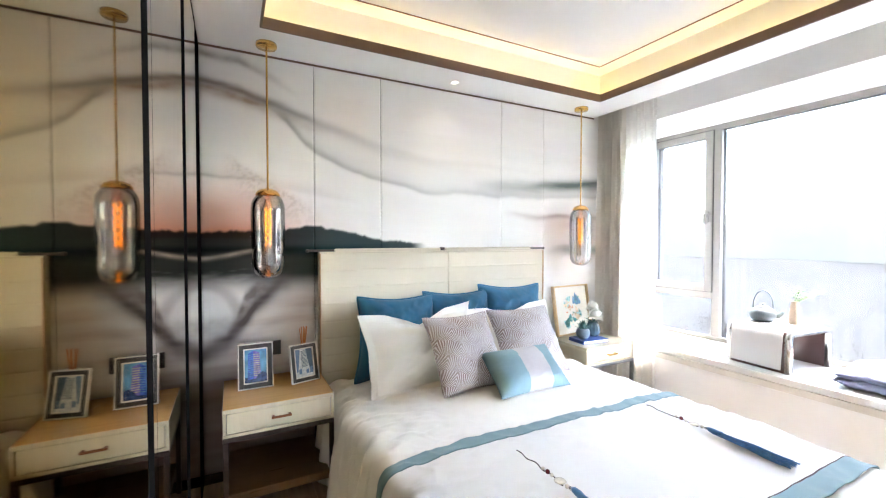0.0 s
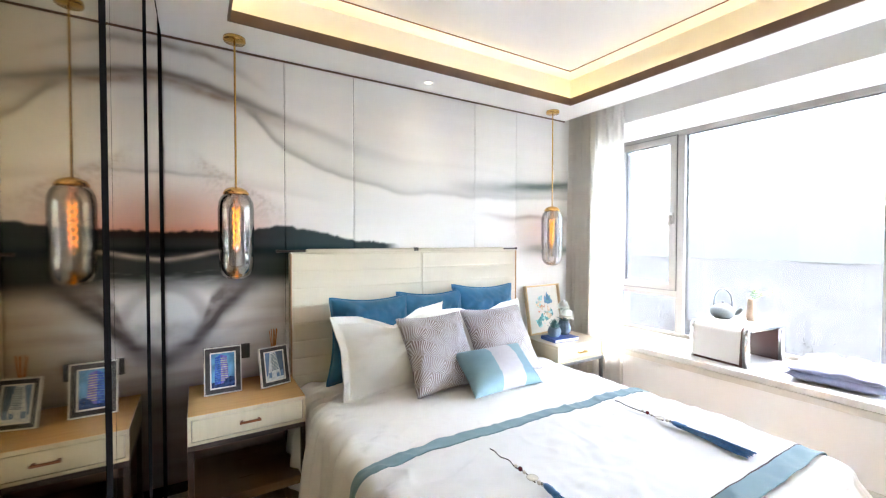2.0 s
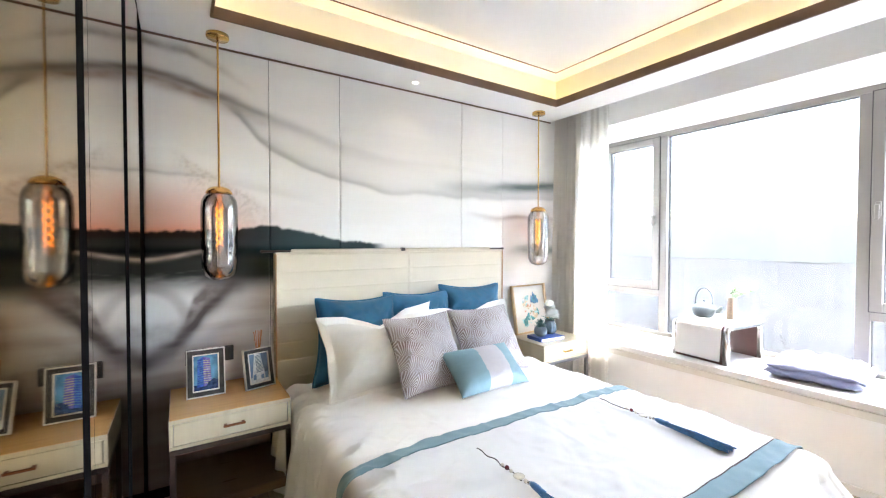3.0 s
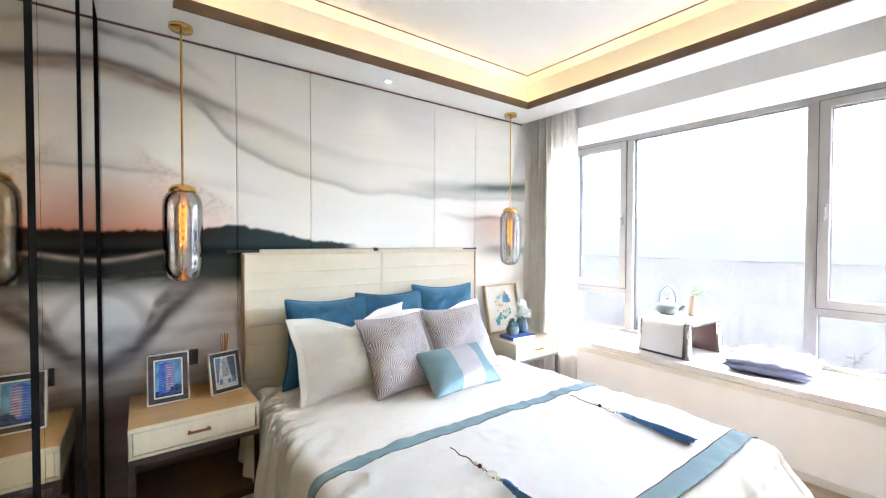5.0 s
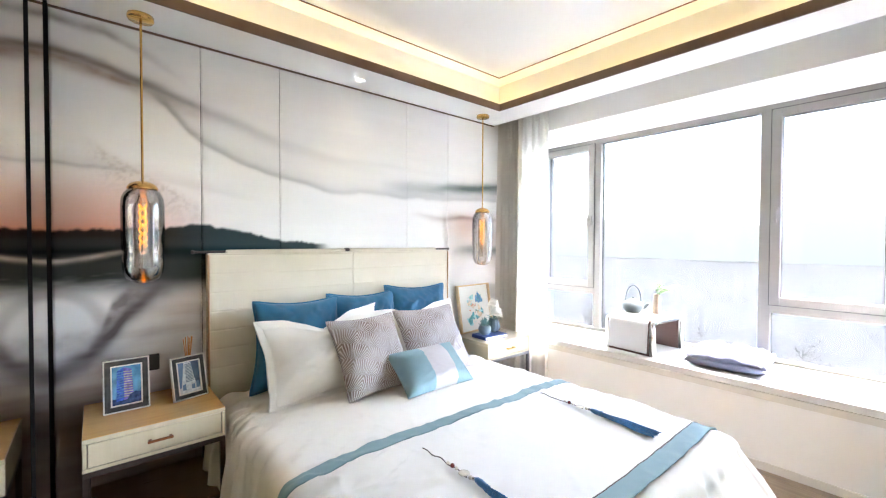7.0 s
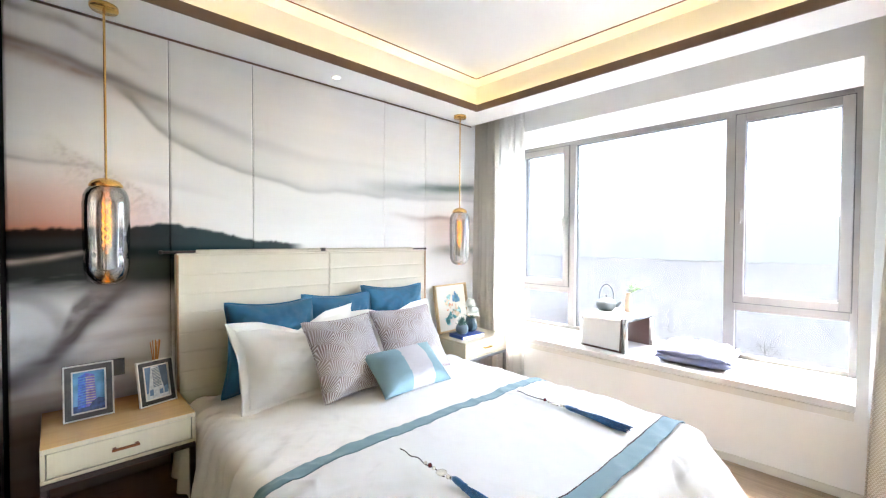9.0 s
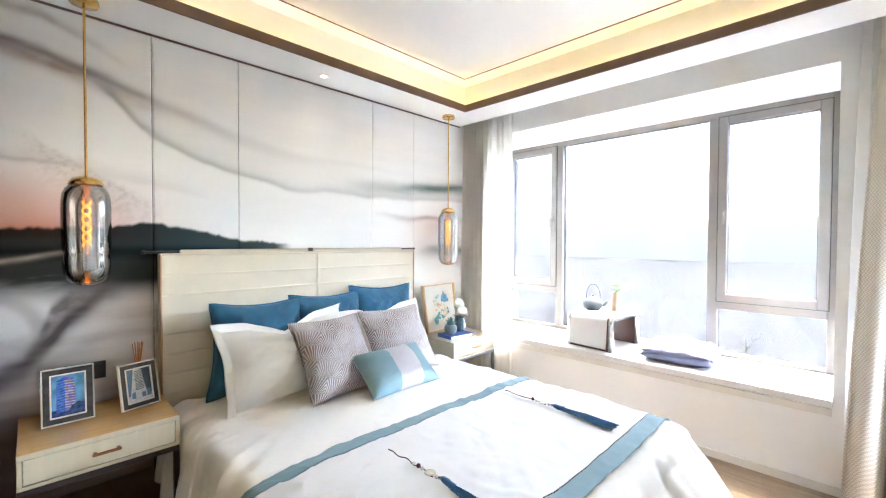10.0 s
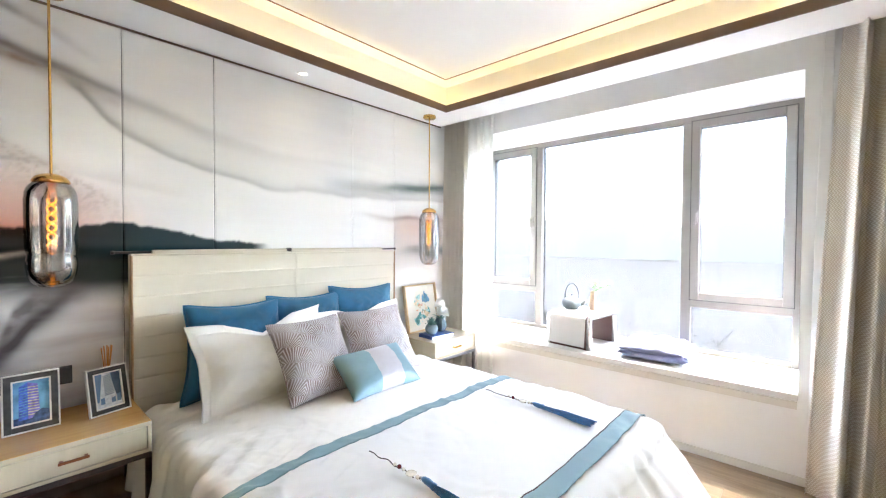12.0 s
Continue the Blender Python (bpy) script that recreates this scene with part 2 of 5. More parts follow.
BAND = cloth("dusty_blue_satin_band", (0.185, 0.30, 0.335), 0, 0.05, 800, 0.06)
TEAL = mat("petrol_blue_velvet", (0.012, 0.125, 0.235), 0.75, vary=0.15, scale=9, fine=500, bump=0.05, sheen=0.12)
LIGHT_BLUE = mat("light_blue_silk", (0.20, 0.325, 0.365), 0.8, vary=0.05, scale=12, fine=400, bump=0.04, sheen=0.08)
GREY_BAND = mat("pearl_grey_silk", (0.48, 0.455, 0.46), 0.8, vary=0.04, scale=12, fine=400, bump=0.04, sheen=0.08)
MIRROR_BRONZE = mat("bronze_mirror", (0.385, 0.262, 0.085), 0.03, 1.0, vary=0.01, bump=0)
MIRROR_GREY = mat("grey_bronze_mirror", (0.62, 0.50, 0.375), 0.03, 1.0, vary=0.01, bump=0)
SHEER = cloth("white_sheer", (0.88, 0.87, 0.84), 0.12, 0.55, 1500, 0.02)
DRAPE = zigzag_cloth("taupe_zigzag_drape", (0.66, 0.585, 0.49), (0.90, 0.87, 0.81))
DRAPE_PLAIN = cloth("greige_drape", (0.76, 0.72, 0.66), 0, 0.06, 500, 0.08)
# dark tint added to dim the outside view; daylight passes the panes unweakened
PANE = thin_glass("view_dimming_glass", (0.175, 0.178, 0.179), 0.0, 1.18)
SMOKE = thin_glass("smoked_lamp_glass", (0.66, 0.66, 0.65), 0.24, 1.3)
CLEAR = thin_glass("clear_bulb_glass", (0.95, 0.93, 0.90), 0.02, 1.2)
FILAMENT = glow("glowing_filament", (1.0, 0.30, 0.012), 0.032)
LED = glow("warm_cove_led", (1.0, 0.78, 0.34), 0.062)
SPOT = glow("downlight_lens", (1.0, 0.93, 0.8), 0.027)
FLOOR_WOOD = wood("oak_floor", (0.36, 0.262, 0.172), 1, 0.4, 0.1, 0.16, 0.14)
SUBFLOOR = mat("dark_floor_joint", (0.10, 0.07, 0.05), 0.8)
PLASTIC_DARK = mat("dark_brown_switch_plastic", (0.035, 0.027, 0.024), 0.3, vary=0.1)
WHITE_METAL = mat("ivory_frame_edge", (0.74, 0.72, 0.66), 0.3, vary=0.04)
FRAME_DARK = mat("smoky_marbled_frame", (0.030, 0.027, 0.024), 0.45, vary=0.7, scale=30, bump=0.02)
TEAPOT_IRON = mat("grey_cast_iron", (0.075, 0.095, 0.105), 0.5, vary=0.15, scale=20, fine=160, bump=0.1)
CLAY = mat("beige_clay_vase", (0.33, 0.24, 0.17), 0.7, vary=0.1, scale=14, fine=120, bump=0.06)
LEAF = mat("young_leaf", (0.15, 0.29, 0.06), 0.5, vary=0.25, scale=20, bump=0.02)
LEAF_DARK = mat("blue_green_succulent", (0.10, 0.22, 0.20), 0.5, vary=0.25, scale=30)
PETAL = cloth("white_petals", (0.93, 0.92, 0.87), 0, 0.45, 300, 0.04)
POT_GREY = mat("grey_blue_ceramic", (0.15, 0.19, 0.21), 0.45, vary=0.1, scale=25)
VASE_BLUE = mat("ribbed_blue_grey_glaze", (0.10, 0.15, 0.18), 0.15, vary=0.2, scale=20, coat=0.5)
BOOK_BLUE = mat("blue_book_cloth", (0.03, 0.08, 0.28), 0.5, vary=0.08, scale=30)
PAPER = mat("book_pages", (0.80, 0.77, 0.70), 0.8, vary=0.05, scale=60, stretch=(1, 1, 30))
BROWN_GLOSS = mat("dark_brown_gloss_lacquer", (0.085, 0.045, 0.04), 0.15, vary=0.12, scale=6, coat=0.6)
RUNNER = cloth("white_table_runner", (0.70, 0.69, 0.68), 0, 0.05, 600, 0.02)
PAD = cloth("lavender_blue_cotton", (0.20, 0.225, 0.35), 0, 0.05, 400, 0.1)
TASSEL_BLUE = mat("royal_blue_silk_thread", (0.020, 0.14, 0.34), 0.5, vary=0.3, scale=60, sheen=0.4)
CORD = mat("brown_waxed_cord", (0.06, 0.03, 0.03), 0.6)
BEAD_RED = mat("garnet_bead", (0.14, 0.02, 0.02), 0.2, coat=0.5)
BEAD_PEARL = mat("pearl_shell_disc", (0.72, 0.66, 0.55), 0.2, vary=0.15, scale=60, coat=0.5)
REED = mat("orange_reed", (0.62, 0.24, 0.07), 0.6, vary=0.1, scale=60)
AMBER = mat("brown_diffuser_bottle", (0.10, 0.03, 0.012), 0.12, vary=0.1, coat=0.5)
OAK_FRAME = mat("honey_oak_frame", (0.62, 0.44, 0.24), 0.35, vary=0.1, scale=10)


# ---- the mural on the bed wall: ink-wash landscape, as pigment on the panels ----
def smooth01(a, lo, hi):
    t = np.clip((a - lo) / (hi - lo), 0, 1)
    return t * t * (3 - 2 * t)


def fbm(x, z, freq, seed, octaves=4):
    """Cheap value noise, 0 to 1."""
    rng = np.random.RandomState(seed)
    total, amp, norm = np.zeros_like(x), 1.0, 0.0
    for o in range(octaves):
        lat = rng.rand(64, 64)
        fx, fz = x * freq * 2 ** o + 7.3 * o, z * freq * 2 ** o + 3.1 * o
        i, j = np.floor(fx).astype(int), np.floor(fz).astype(int)
        u, v = fx - i, fz - j
        u, v = u * u * (3 - 2 * u), v * v * (3 - 2 * v)
        g = lambda a, b: lat[(i + a) % 64, (j + b) % 64]
        total += amp * ((g(0, 0) * (1 - u) + g(1, 0) * u) * (1 - v) + (g(0, 1) * (1 - u) + g(1, 1) * u) * v)
        norm += amp
        amp *= 0.5
    return total / norm


def stroke(x, z, line, above, below, fade):
    """Ink along z = line(x), soft by above and below; fade: strengths at the xs."""
    xs, zs = zip(*line)
    fx, fs = zip(*fade)
    d = z - np.interp(x, xs, zs)
    soft = np.where(d > 0, np.exp(-(d / above) ** 2), np.exp(-(d / below) ** 2))
    return soft * np.interp(x, fx, fs)


def mural(x, z):
    wob = (fbm(x, z, 3.0, 1) - 0.5) * 0.06
    brush = fbm(x * 1.2, z * 7.0, 3.5, 5)
    grain = fbm(x, z, 70.0, 2, 2)
    dry = 0.45 + 1.0 * fbm(x * 0.6, z, 26.0, 7, 4)
    streak = fbm(x * 0.8, z * 9.0, 2.0, 3)
    zz = z + wob
    smear = 0.50 + 0.85 * fbm(x * 0.7, z * 8.0, 2.6, 11, 5)
    col = np.ones(x.shape + (3,)) * np.array([0.84, 0.825, 0.80])
    col *= (0.965 + 0.06 * streak)[..., None]

    def ink(mask, rgb, cap=1.0):
        nonlocal col
        m = np.clip(mask, 0, 1)[..., None] * cap
        col = col * (1 - m) + np.array(rgb) * m

    # broad low grey washes, deepened with painted shade that turns warm to the skirting
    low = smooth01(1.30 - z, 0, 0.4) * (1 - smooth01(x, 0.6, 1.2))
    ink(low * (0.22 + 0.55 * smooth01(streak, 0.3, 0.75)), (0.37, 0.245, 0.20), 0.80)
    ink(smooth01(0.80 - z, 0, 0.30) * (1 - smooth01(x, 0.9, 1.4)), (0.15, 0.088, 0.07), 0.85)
    # upper ribbon from the wardrobe falling to the window
    ink(1.25 * dry * stroke(x, zz, [(-0.3, 2.55), (0.05, 2.54), (0.2, 2.475), (0.5, 2.32)], 0.03, 0.022, [(-0.2, .55), (0.1, .5), (0.3, .12), (0.45, 0)]), (0.27, 0.22, 0.19))
    main = [(-0.3, 2.41), (-0.14, 2.39), (0.07, 2.36), (0.23, 2.31), (0.48, 2.235), (0.9, 2.13), (1.4, 2.05)]
    ink(stroke(x, zz, main, 0.03, 0.075, [(-0.2, .32), (0.15, .3), (0.4, .22), (0.7, .15), (1.0, .1), (1.6, 0)]), (0.34, 0.31, 0.30))
    ink(dry * stroke(x, zz + 0.035, main, 0.02, 0.035, [(-0.2, .9), (0.15, .85), (0.35, .5), (0.6, 0)]), (0.36, 0.27, 0.215))
    ink(smear * stroke(x, zz, main, 0.028, 0.026, [(-0.2, 1.0), (0.2, .95), (0.36, .6), (0.55, .25), (1.0, .05)]), (0.16, 0.125, 0.10), 0.9)
    ink(dry * stroke(x, zz, [(0.1, 2.34), (0.24, 2.30), (0.46, 2.24)], 0.012, 0.014, [(0.12, 0), (0.2, .7), (0.45, .45), (0.5, 0)]), (0.25, 0.23, 0.22))
    fall = [(0.1, 2.36), (0.32, 2.22), (0.44, 2.09), (0.5, 2.05), (0.66, 1.975), (0.95, 1.885), (1.3, 1.83), (2.0, 1.825), (3.2, 1.87)]
    ink(stroke(x, zz, fall, 0.09, 0.02, [(0.2, 0), (0.32, .25), (0.5, .3), (0.95, .25), (1.4, .16), (2.0, .25), (3.1, .3)]), (0.40, 0.41, 0.40))
    ink(smear * stroke(x, zz, fall, 0.030, 0.014, [(0.22, 0), (0.32, .75), (0.5, .7), (0.7, .55), (0.95, .5), (1.4, .3), (2.0, .4), (3.1, .3)]), (0.24, 0.235, 0.22), 0.85)
    ink(stroke(x, zz, [(0.2, 2.33), (0.6, 2.2), (1.0, 2.08), (1.8, 1.98)], 0.05, 0.03, [(0.2, 0), (0.5, .2), (1.0, .16), (1.9, 0)]), (0.42, 0.42, 0.42))
    ink(smear * stroke(x, zz, [(1.2, 1.86), (2.0, 1.905), (2.45, 1.945), (3.2, 2.0)], 0.045, 0.06, [(1.7, 0), (2.0, .45), (2.45, .8), (3.0, 1.0)]), (0.07, 0.115, 0.105), 0.9)
    # faint right-hand bands
    ink(smear * stroke(x, zz, [(1.9, 1.69), (2.45, 1.675), (3.2, 1.66)], 0.022, 0.028, [(2.0, 0), (2.3, .5), (2.6, .8), (3.0, .4)]), (0.30, 0.22, 0.19), 0.8)
    ink(stroke(x, zz, [(2.2, 1.60), (3.2, 1.58)], 0.09, 0.09, [(2.3, 0), (2.7, .4), (3.1, .1)]), (0.68, 0.42, 0.30), 0.7)
    ink(smear * stroke(x, zz, [(2.4, 1.38), (3.2, 1.385)], 0.035, 0.05, [(2.45, 0), (2.7, .8), (3.1, .8)]), (0.09, 0.15, 0.13), 0.85)
    # ember glow over the hills and drifting sand
    ink(np.exp(-((x + 0.05) / 0.42) ** 2) * smooth01(z, 1.45, 1.49) * np.exp(-np.clip(z - 1.50, 0, 9) / 0.12), (0.66, 0.135, 0.035), 0.92)
    ink(np.exp(-((x + 0.2) / 0.40) ** 2) * np.exp(-((z - 1.62) / 0.17) ** 2), (0.62, 0.33, 0.21), 0.7)
    sand = stroke(x, zz, [(-0.1, 1.99), (0.04, 1.90), (0.2, 1.81), (0.37, 1.72), (0.5, 1.62)], 0.03, 0.15, [(-0.05, 0), (0.06, .7), (0.3, .8), (0.48, .25), (0.55, 0)])
    ink(sand * (0.40 + 0.55 * smooth01(grain, 0.35, 0.70)), (0.38, 0.29, 0.235), 0.75)
    ink(stroke(x, zz, [(0.2, 1.83), (0.5, 1.77), (0.9, 1.68)], 0.05, 0.02, [(0.2, .3), (0.5, .22), (0.9, 0)]), (0.45, 0.41, 0.38))
    ink(dry * stroke(x, zz, [(-0.3, 1.83), (0.3, 1.83)], 0.010, 0.010, [(-0.3, .5), (0.05, .5), (0.2, 0)]), (0.36, 0.31, 0.29))
    # dark hills, the pale shore line, and mist under them
    top = np.interp(x, [-0.4, -0.15, 0.1, 0.3, 0.47, 0.65, 0.95, 1.27, 1.4], [1.505, 1.515, 1.525, 1.535, 1.562, 1.535, 1.47, 1.437, 1.41])
    top = top + (fbm(x, z * 0, 30.0, 6) - 0.5) * 0.022
    under = smooth01(z + 0.5 * wob, 1.11, 1.26) * (1 - smooth01(z, 1.40, 1.44)) * (1 - smooth01(x, 0.75, 1.15))
    tone = smooth01(x, 0.2, 0.7)[..., None]
    m = (under * np.clip(0.68 + 0.75 * brush, 0, 0.97))[..., None]
    col = col * (1 - m) + m * (np.array([0.020, 0.024, 0.021]) * (1 - tone) + np.array([0.034, 0.060, 0.052]) * tone)
    hill = smooth01(top - z, -0.003, 0.014) * smooth01(z, 1.33, 1.40) * (1 - smooth01(x, 1.18, 1.32)) * 0.97
    m = hill[..., None]
    col = col * (1 - m) + m * (np.array([0.009, 0.011, 0.011]) * (1 - tone) + np.array([0.014, 0.034, 0.038]) * tone)
    ink(dry * stroke(x, z + 0.3 * wob, [(-0.3, 1.345), (-0.12, 1.352), (0.0, 1.37), (0.1, 1.39), (0.3, 1.42)], 0.010, 0.014, [(-0.3, 1), (0.06, .95), (0.16, 0)]), (0.42, 0.35, 0.30))
    # the pale moon and the brush round it
    r = np.hypot((x + 0.175) / 0.20, (z - 0.985) / 0.20)
    ink(smooth01(1.35 - r, 0.0, 0.3) * (1 - smooth01(x, 0.1, 0.4)), (0.30, 0.27, 0.27), 0.55)
    ink(1 - smooth01(r, 0.80, 1.0), (0.70, 0.675, 0.655), 0.94)
    ring = [(-0.3, 0.80), (-0.16, 0.79), (-0.03, 0.845), (0.06, 0.95), (0.13, 1.06), (0.28, 1.2)]
    ink(stroke(x, zz, ring, 0.06, 0.10, [(-0.3, .9), (-0.1, .8), (0.05, .6), (0.2, .45), (0.35, 0)]), (0.28, 0.25, 0.245), 0.9)
    ink(1.15 * smear * stroke(x, zz, ring, 0.045, 0.055, [(-0.3, .95), (-0.1, .95), (0.06, 1.0), (0.2, .95), (0.27, .6), (0.36, 0)]), (0.075, 0.062, 0.058), 0.95)
    ink(dry * stroke(x, zz, [(0.02, 0.95), (0.07, 1.09), (0.14, 1.17), (0.35, 1.23)], 0.04, 0.10, [(0.0, .5), (0.08, 1.0), (0.2, .75), (0.4, 0)]), (0.13, 0.105, 0.10), 0.88)
    ink(brush * stroke(x, zz, [(0.0, 0.82), (0.25, 0.95), (0.5, 1.0)], 0.05, 0.05, [(0.0, .6), (0.25, .7), (0.6, 0)]), (0.30, 0.26, 0.26), 0.8)
    return np.clip(col, 0, 1)


def mural_material():
    m, n, l, b = base_mat("ink_wash_wall_panel")
    at = n.new("ShaderNodeAttribute")
    at.attribute_name = "pigment"
    tc = n.new("ShaderNodeTexCoord")
    no = n.new("ShaderNodeTexNoise")
    no.inputs["Scale"].default_value, no.inputs["Detail"].default_value = 260.0, 2.0
    l.new(tc.outputs["Object"], no.inputs["Vector"])
    mx = n.new("ShaderNodeMix")
    mx.data_type, mx.blend_type = "RGBA", "OVERLAY"
    mx.inputs["Factor"].default_value = 0.12
    l.new(at.outputs["Color"], mx.inputs["A"])
    l.new(no.outputs["Color"], mx.inputs["B"])
    l.new(mx.outputs["Result"], b.inputs["Base Color"])
    b.inputs["Roughness"].default_value, b.inputs["Specular IOR Level"].default_value = 0.85, 0.06
    bp = n.new("ShaderNodeBump")
    bp.inputs["Strength"].default_value, bp.inputs["Distance"].default_value = 0.05, 0.004
    l.new(no.outputs[0], bp.inputs["Height"])
    l.new(bp.outputs[0], b.inputs["Normal"])
    return m


MURAL = mural_material()


def wall_panel(x0, x1, z0, z1, parent):
    """One painted panel, slightly pillowed at its edges."""
    step = 0.0085
    nx, nz = max(4, round((x1 - x0) / step)), round((z1 - z0) / step)
    edge = 0.004

    def fn(u, v):
        x, z = x0 + edge / 4 + u * (x1 - x0 - edge / 2), z0 + v * (z1 - z0)
        rim = 0.004 if u in (0, 1) else 0
        return (x, WALL_N - 0.018 + rim, z)
    bm = sheet(fn, nx, nz)
    ob = part("panel", bm, MURAL, parent)
    me = ob.data
    co = np.empty(len(me.vertices) * 3)
    me.vertices.foreach_get("co", co)
    co = co.reshape(-1, 3)
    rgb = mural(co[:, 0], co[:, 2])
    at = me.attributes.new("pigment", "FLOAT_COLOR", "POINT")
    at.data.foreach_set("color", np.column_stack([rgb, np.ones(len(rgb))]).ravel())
    solid(ob, 0.016, 1.0)
    return ob


# ---- structure ----
floor = structure("floor", box(-0.9, WALL_E, WALL_S, WALL_N, -0.06, -0.012), SUBFLOOR, "warm oak plank floor")
wall_n = structure("wall_north", box(-0.9, 4.1, WALL_N, WALL_N + 0.12, -0.06, 3.0), BLACK, "bed wall clad in ink-wash mural panels")
# unseen end wall, added close and white to bounce daylight back
structure("wall_south", box(-0.9, 4.1, WALL_S - 0.12, WALL_S, -0.06, 3.0), PLASTER, "unseen white end wall, set close to bounce light")
structure("wall_west", box(-0.92, -0.80, WALL_S, WALL_N, -0.06, 3.0), PLASTER, "unseen white end wall, set close to bounce light behind the wardrobe")
bm = box(WALL_E, 4.1, WALL_S, WALL_N, -0.06, SILL - 0.045)
box(WALL_E, 4.1, WALL_S, WALL_N, BAY_TOP, 3.0, bm=bm)
box(WALL_E, 4.1, WALL_S, BAY_Y0, SILL - 0.045, BAY_TOP, bm=bm)
box(WALL_E, 4.1, BAY_Y1, WALL_N, SILL - 0.045, BAY_TOP, bm=bm)
structure("wall_east", bm, PLASTER, "white window wall with a deep bay")
structure("window_sill", box(WALL_E - 0.025, BAY_E + 0.06, BAY_Y0 + 0.002, BAY_Y1 - 0.002, SILL - 0.043, SILL, 0.004), STONE_SILL, "pale polished stone sill of the bay window")
structure("sill_edge", box(WALL_E - 0.018, WALL_E - 0.002, BAY_Y0 + 0.004, BAY_Y1 - 0.004, SILL - 0.095, SILL - 0.050, 0.003), SILL_EDGE, "pale board under the sill edge")
structure("baseboard", box(WALL_E - 0.014, WALL_E - 0.001, WALL_S, WALL_N - 0.02, -0.01, 0.05, 0.003), SILL_EDGE, "beige skirting")
structure("baseboard_dark", box(MIRROR, WALL_E - 0.016, WALL_N - 0.024, WALL_N - 0.001, -0.01, 0.055, 0.002), BLACK, "black skirting under the panels")

# ceiling: soffit ring, raised tray, curtain pocket
CX0, CX1, CY0, CY1 = 0.16, 2.727, -0.60, 2.417
R = 0.06
bm = box(-0.9, CX0 - R, WALL_S, WALL_N, SOFFIT, 3.0)
box(CX1 + R, 3.05, WALL_S, WALL_N, SOFFIT, 3.0, bm=bm)
box(CX0 - R, CX1 + R, CY1 + R, WALL_N, SOFFIT, 3.0, bm=bm)
box(CX0 - R, CX1 + R, WALL_S, CY0 - R, SOFFIT, 3.0, bm=bm)
box(CX0 - R, CX1 + R, CY0 - R, CY1 + R, UPPER, 3.0, bm=bm)
G = 0.0145
for x0, x1, y0, y1 in ((CX0 - R, CX0 - G, CY0 - R, CY1 + R), (CX1 + G, CX1 + R, CY0 - R, CY1 + R), (CX0 - G, CX1 + G, CY0 - R, CY0 - G), (CX0 - G, CX1 + G, CY1 + G, CY1 + R)):
    box(x0, x1, y0, y1, SOFFIT, SOFFIT + 0.02, bm=bm)
box(3.05, WALL_E, WALL_S, WALL_N, 2.86, 3.0, bm=bm)
structure("ceiling", bm, CEILING_PAINT, "white ceiling with a raised tray")
bm = bmesh.new()
T = 0.012
for x0, x1, y0, y1 in ((CX0 - T, CX0, CY0 - T, CY1 + T), (CX1, CX1 + T, CY0 - T, CY1 + T), (CX0, CX1, CY0 - T, CY0), (CX0, CX1, CY1, CY1 + T)):
    box(x0, x1, y0, y1, SOFFIT - 0.003, SOFFIT + 0.056, bm=bm)
structure("trim_cove", bm, DARK_TRIM, "dark bronze trim round the ceiling tray")
bm = bmesh.new()
LX0, LX1, LY0, LY1, LW = 0.25, 2.638, -0.52, 2.347, 0.008
for x0, x1, y0, y1 in ((LX0, LX0 + LW, LY0, LY1), (LX1 - LW, LX1, LY0, LY1), (LX0, LX1, LY0, LY0 + LW), (LX0, LX1, LY1 - LW, LY1)):
    box(x0, x1, y0, y1, UPPER - 0.004, UPPER + 0.002, bm=bm)
structure("trim_ceiling_line", bm, RED_LINE, "thin red-brown inlay line in the tray ceiling")
structure("trim_wall_top", box(MIRROR, 3.05, WALL_N - 0.026, WALL_N - 0.0185, SOFFIT - 0.012, SOFFIT - 0.001), DARK_TRIM, "thin dark line where panels meet ceiling")
for i, (x0, x1, y0, y1) in enumerate(((CX0 - 0.045, CX0 - 0.025, CY0, CY1), (CX1 + 0.025, CX1 + 0.045, CY0, CY1), (CX0, CX1, CY0 - 0.045, CY0 - 0.025), (CX0, CX1, CY1 + 0.025, CY1 + 0.045))):
    structure("cove_light_%d" % (i + 1), box(x0, x1, y0, y1, SOFFIT + 0.021, SOFFIT + 0.029), LED, "warm light strip hidden behind the tray trim")

# ---- window ----
win = tagged(new("window_1"), "taupe aluminium bay window with two casements", "window", kind="structure")
win.location = (BAY_E, 0, 0)
D0, D1 = -0.03, 0.05
Y0, Y1, Z0, Z1 = BAY_Y0, BAY_Y1, SILL, BAY_TOP
M1, M2, MW = 2.115, 0.755, 0.075          # mullions between the lights
TR = 0.965                                # transom under the casements
for n, b in (("outer_frame", (Y0, Y0 + 0.045, Z0, Z1)), ("outer_frame", (Y1 - 0.025, Y1, Z0, Z1)), ("outer_frame", (Y0 + 0.045, Y1 - 0.025, Z1 - 0.05, Z1)), ("outer_frame", (Y0 + 0.045, Y1 - 0.025, Z0, Z0 + 0.035)),
             ("mullion", (M1 - MW / 2, M1 + MW / 2, Z0 + 0.035, Z1 - 0.05)), ("mullion", (M2 - MW / 2, M2 + MW / 2, Z0 + 0.035, Z1 - 0.05)),
             ("transom", (M1 + MW / 2, Y1 - 0.025, TR - 0.04, TR + 0.03)), ("transom", (Y0 + 0.045, M2 - MW / 2, TR - 0.04, TR + 0.03))):
    part(n, box(D0, D1, *b, 0.004), ALU, win)
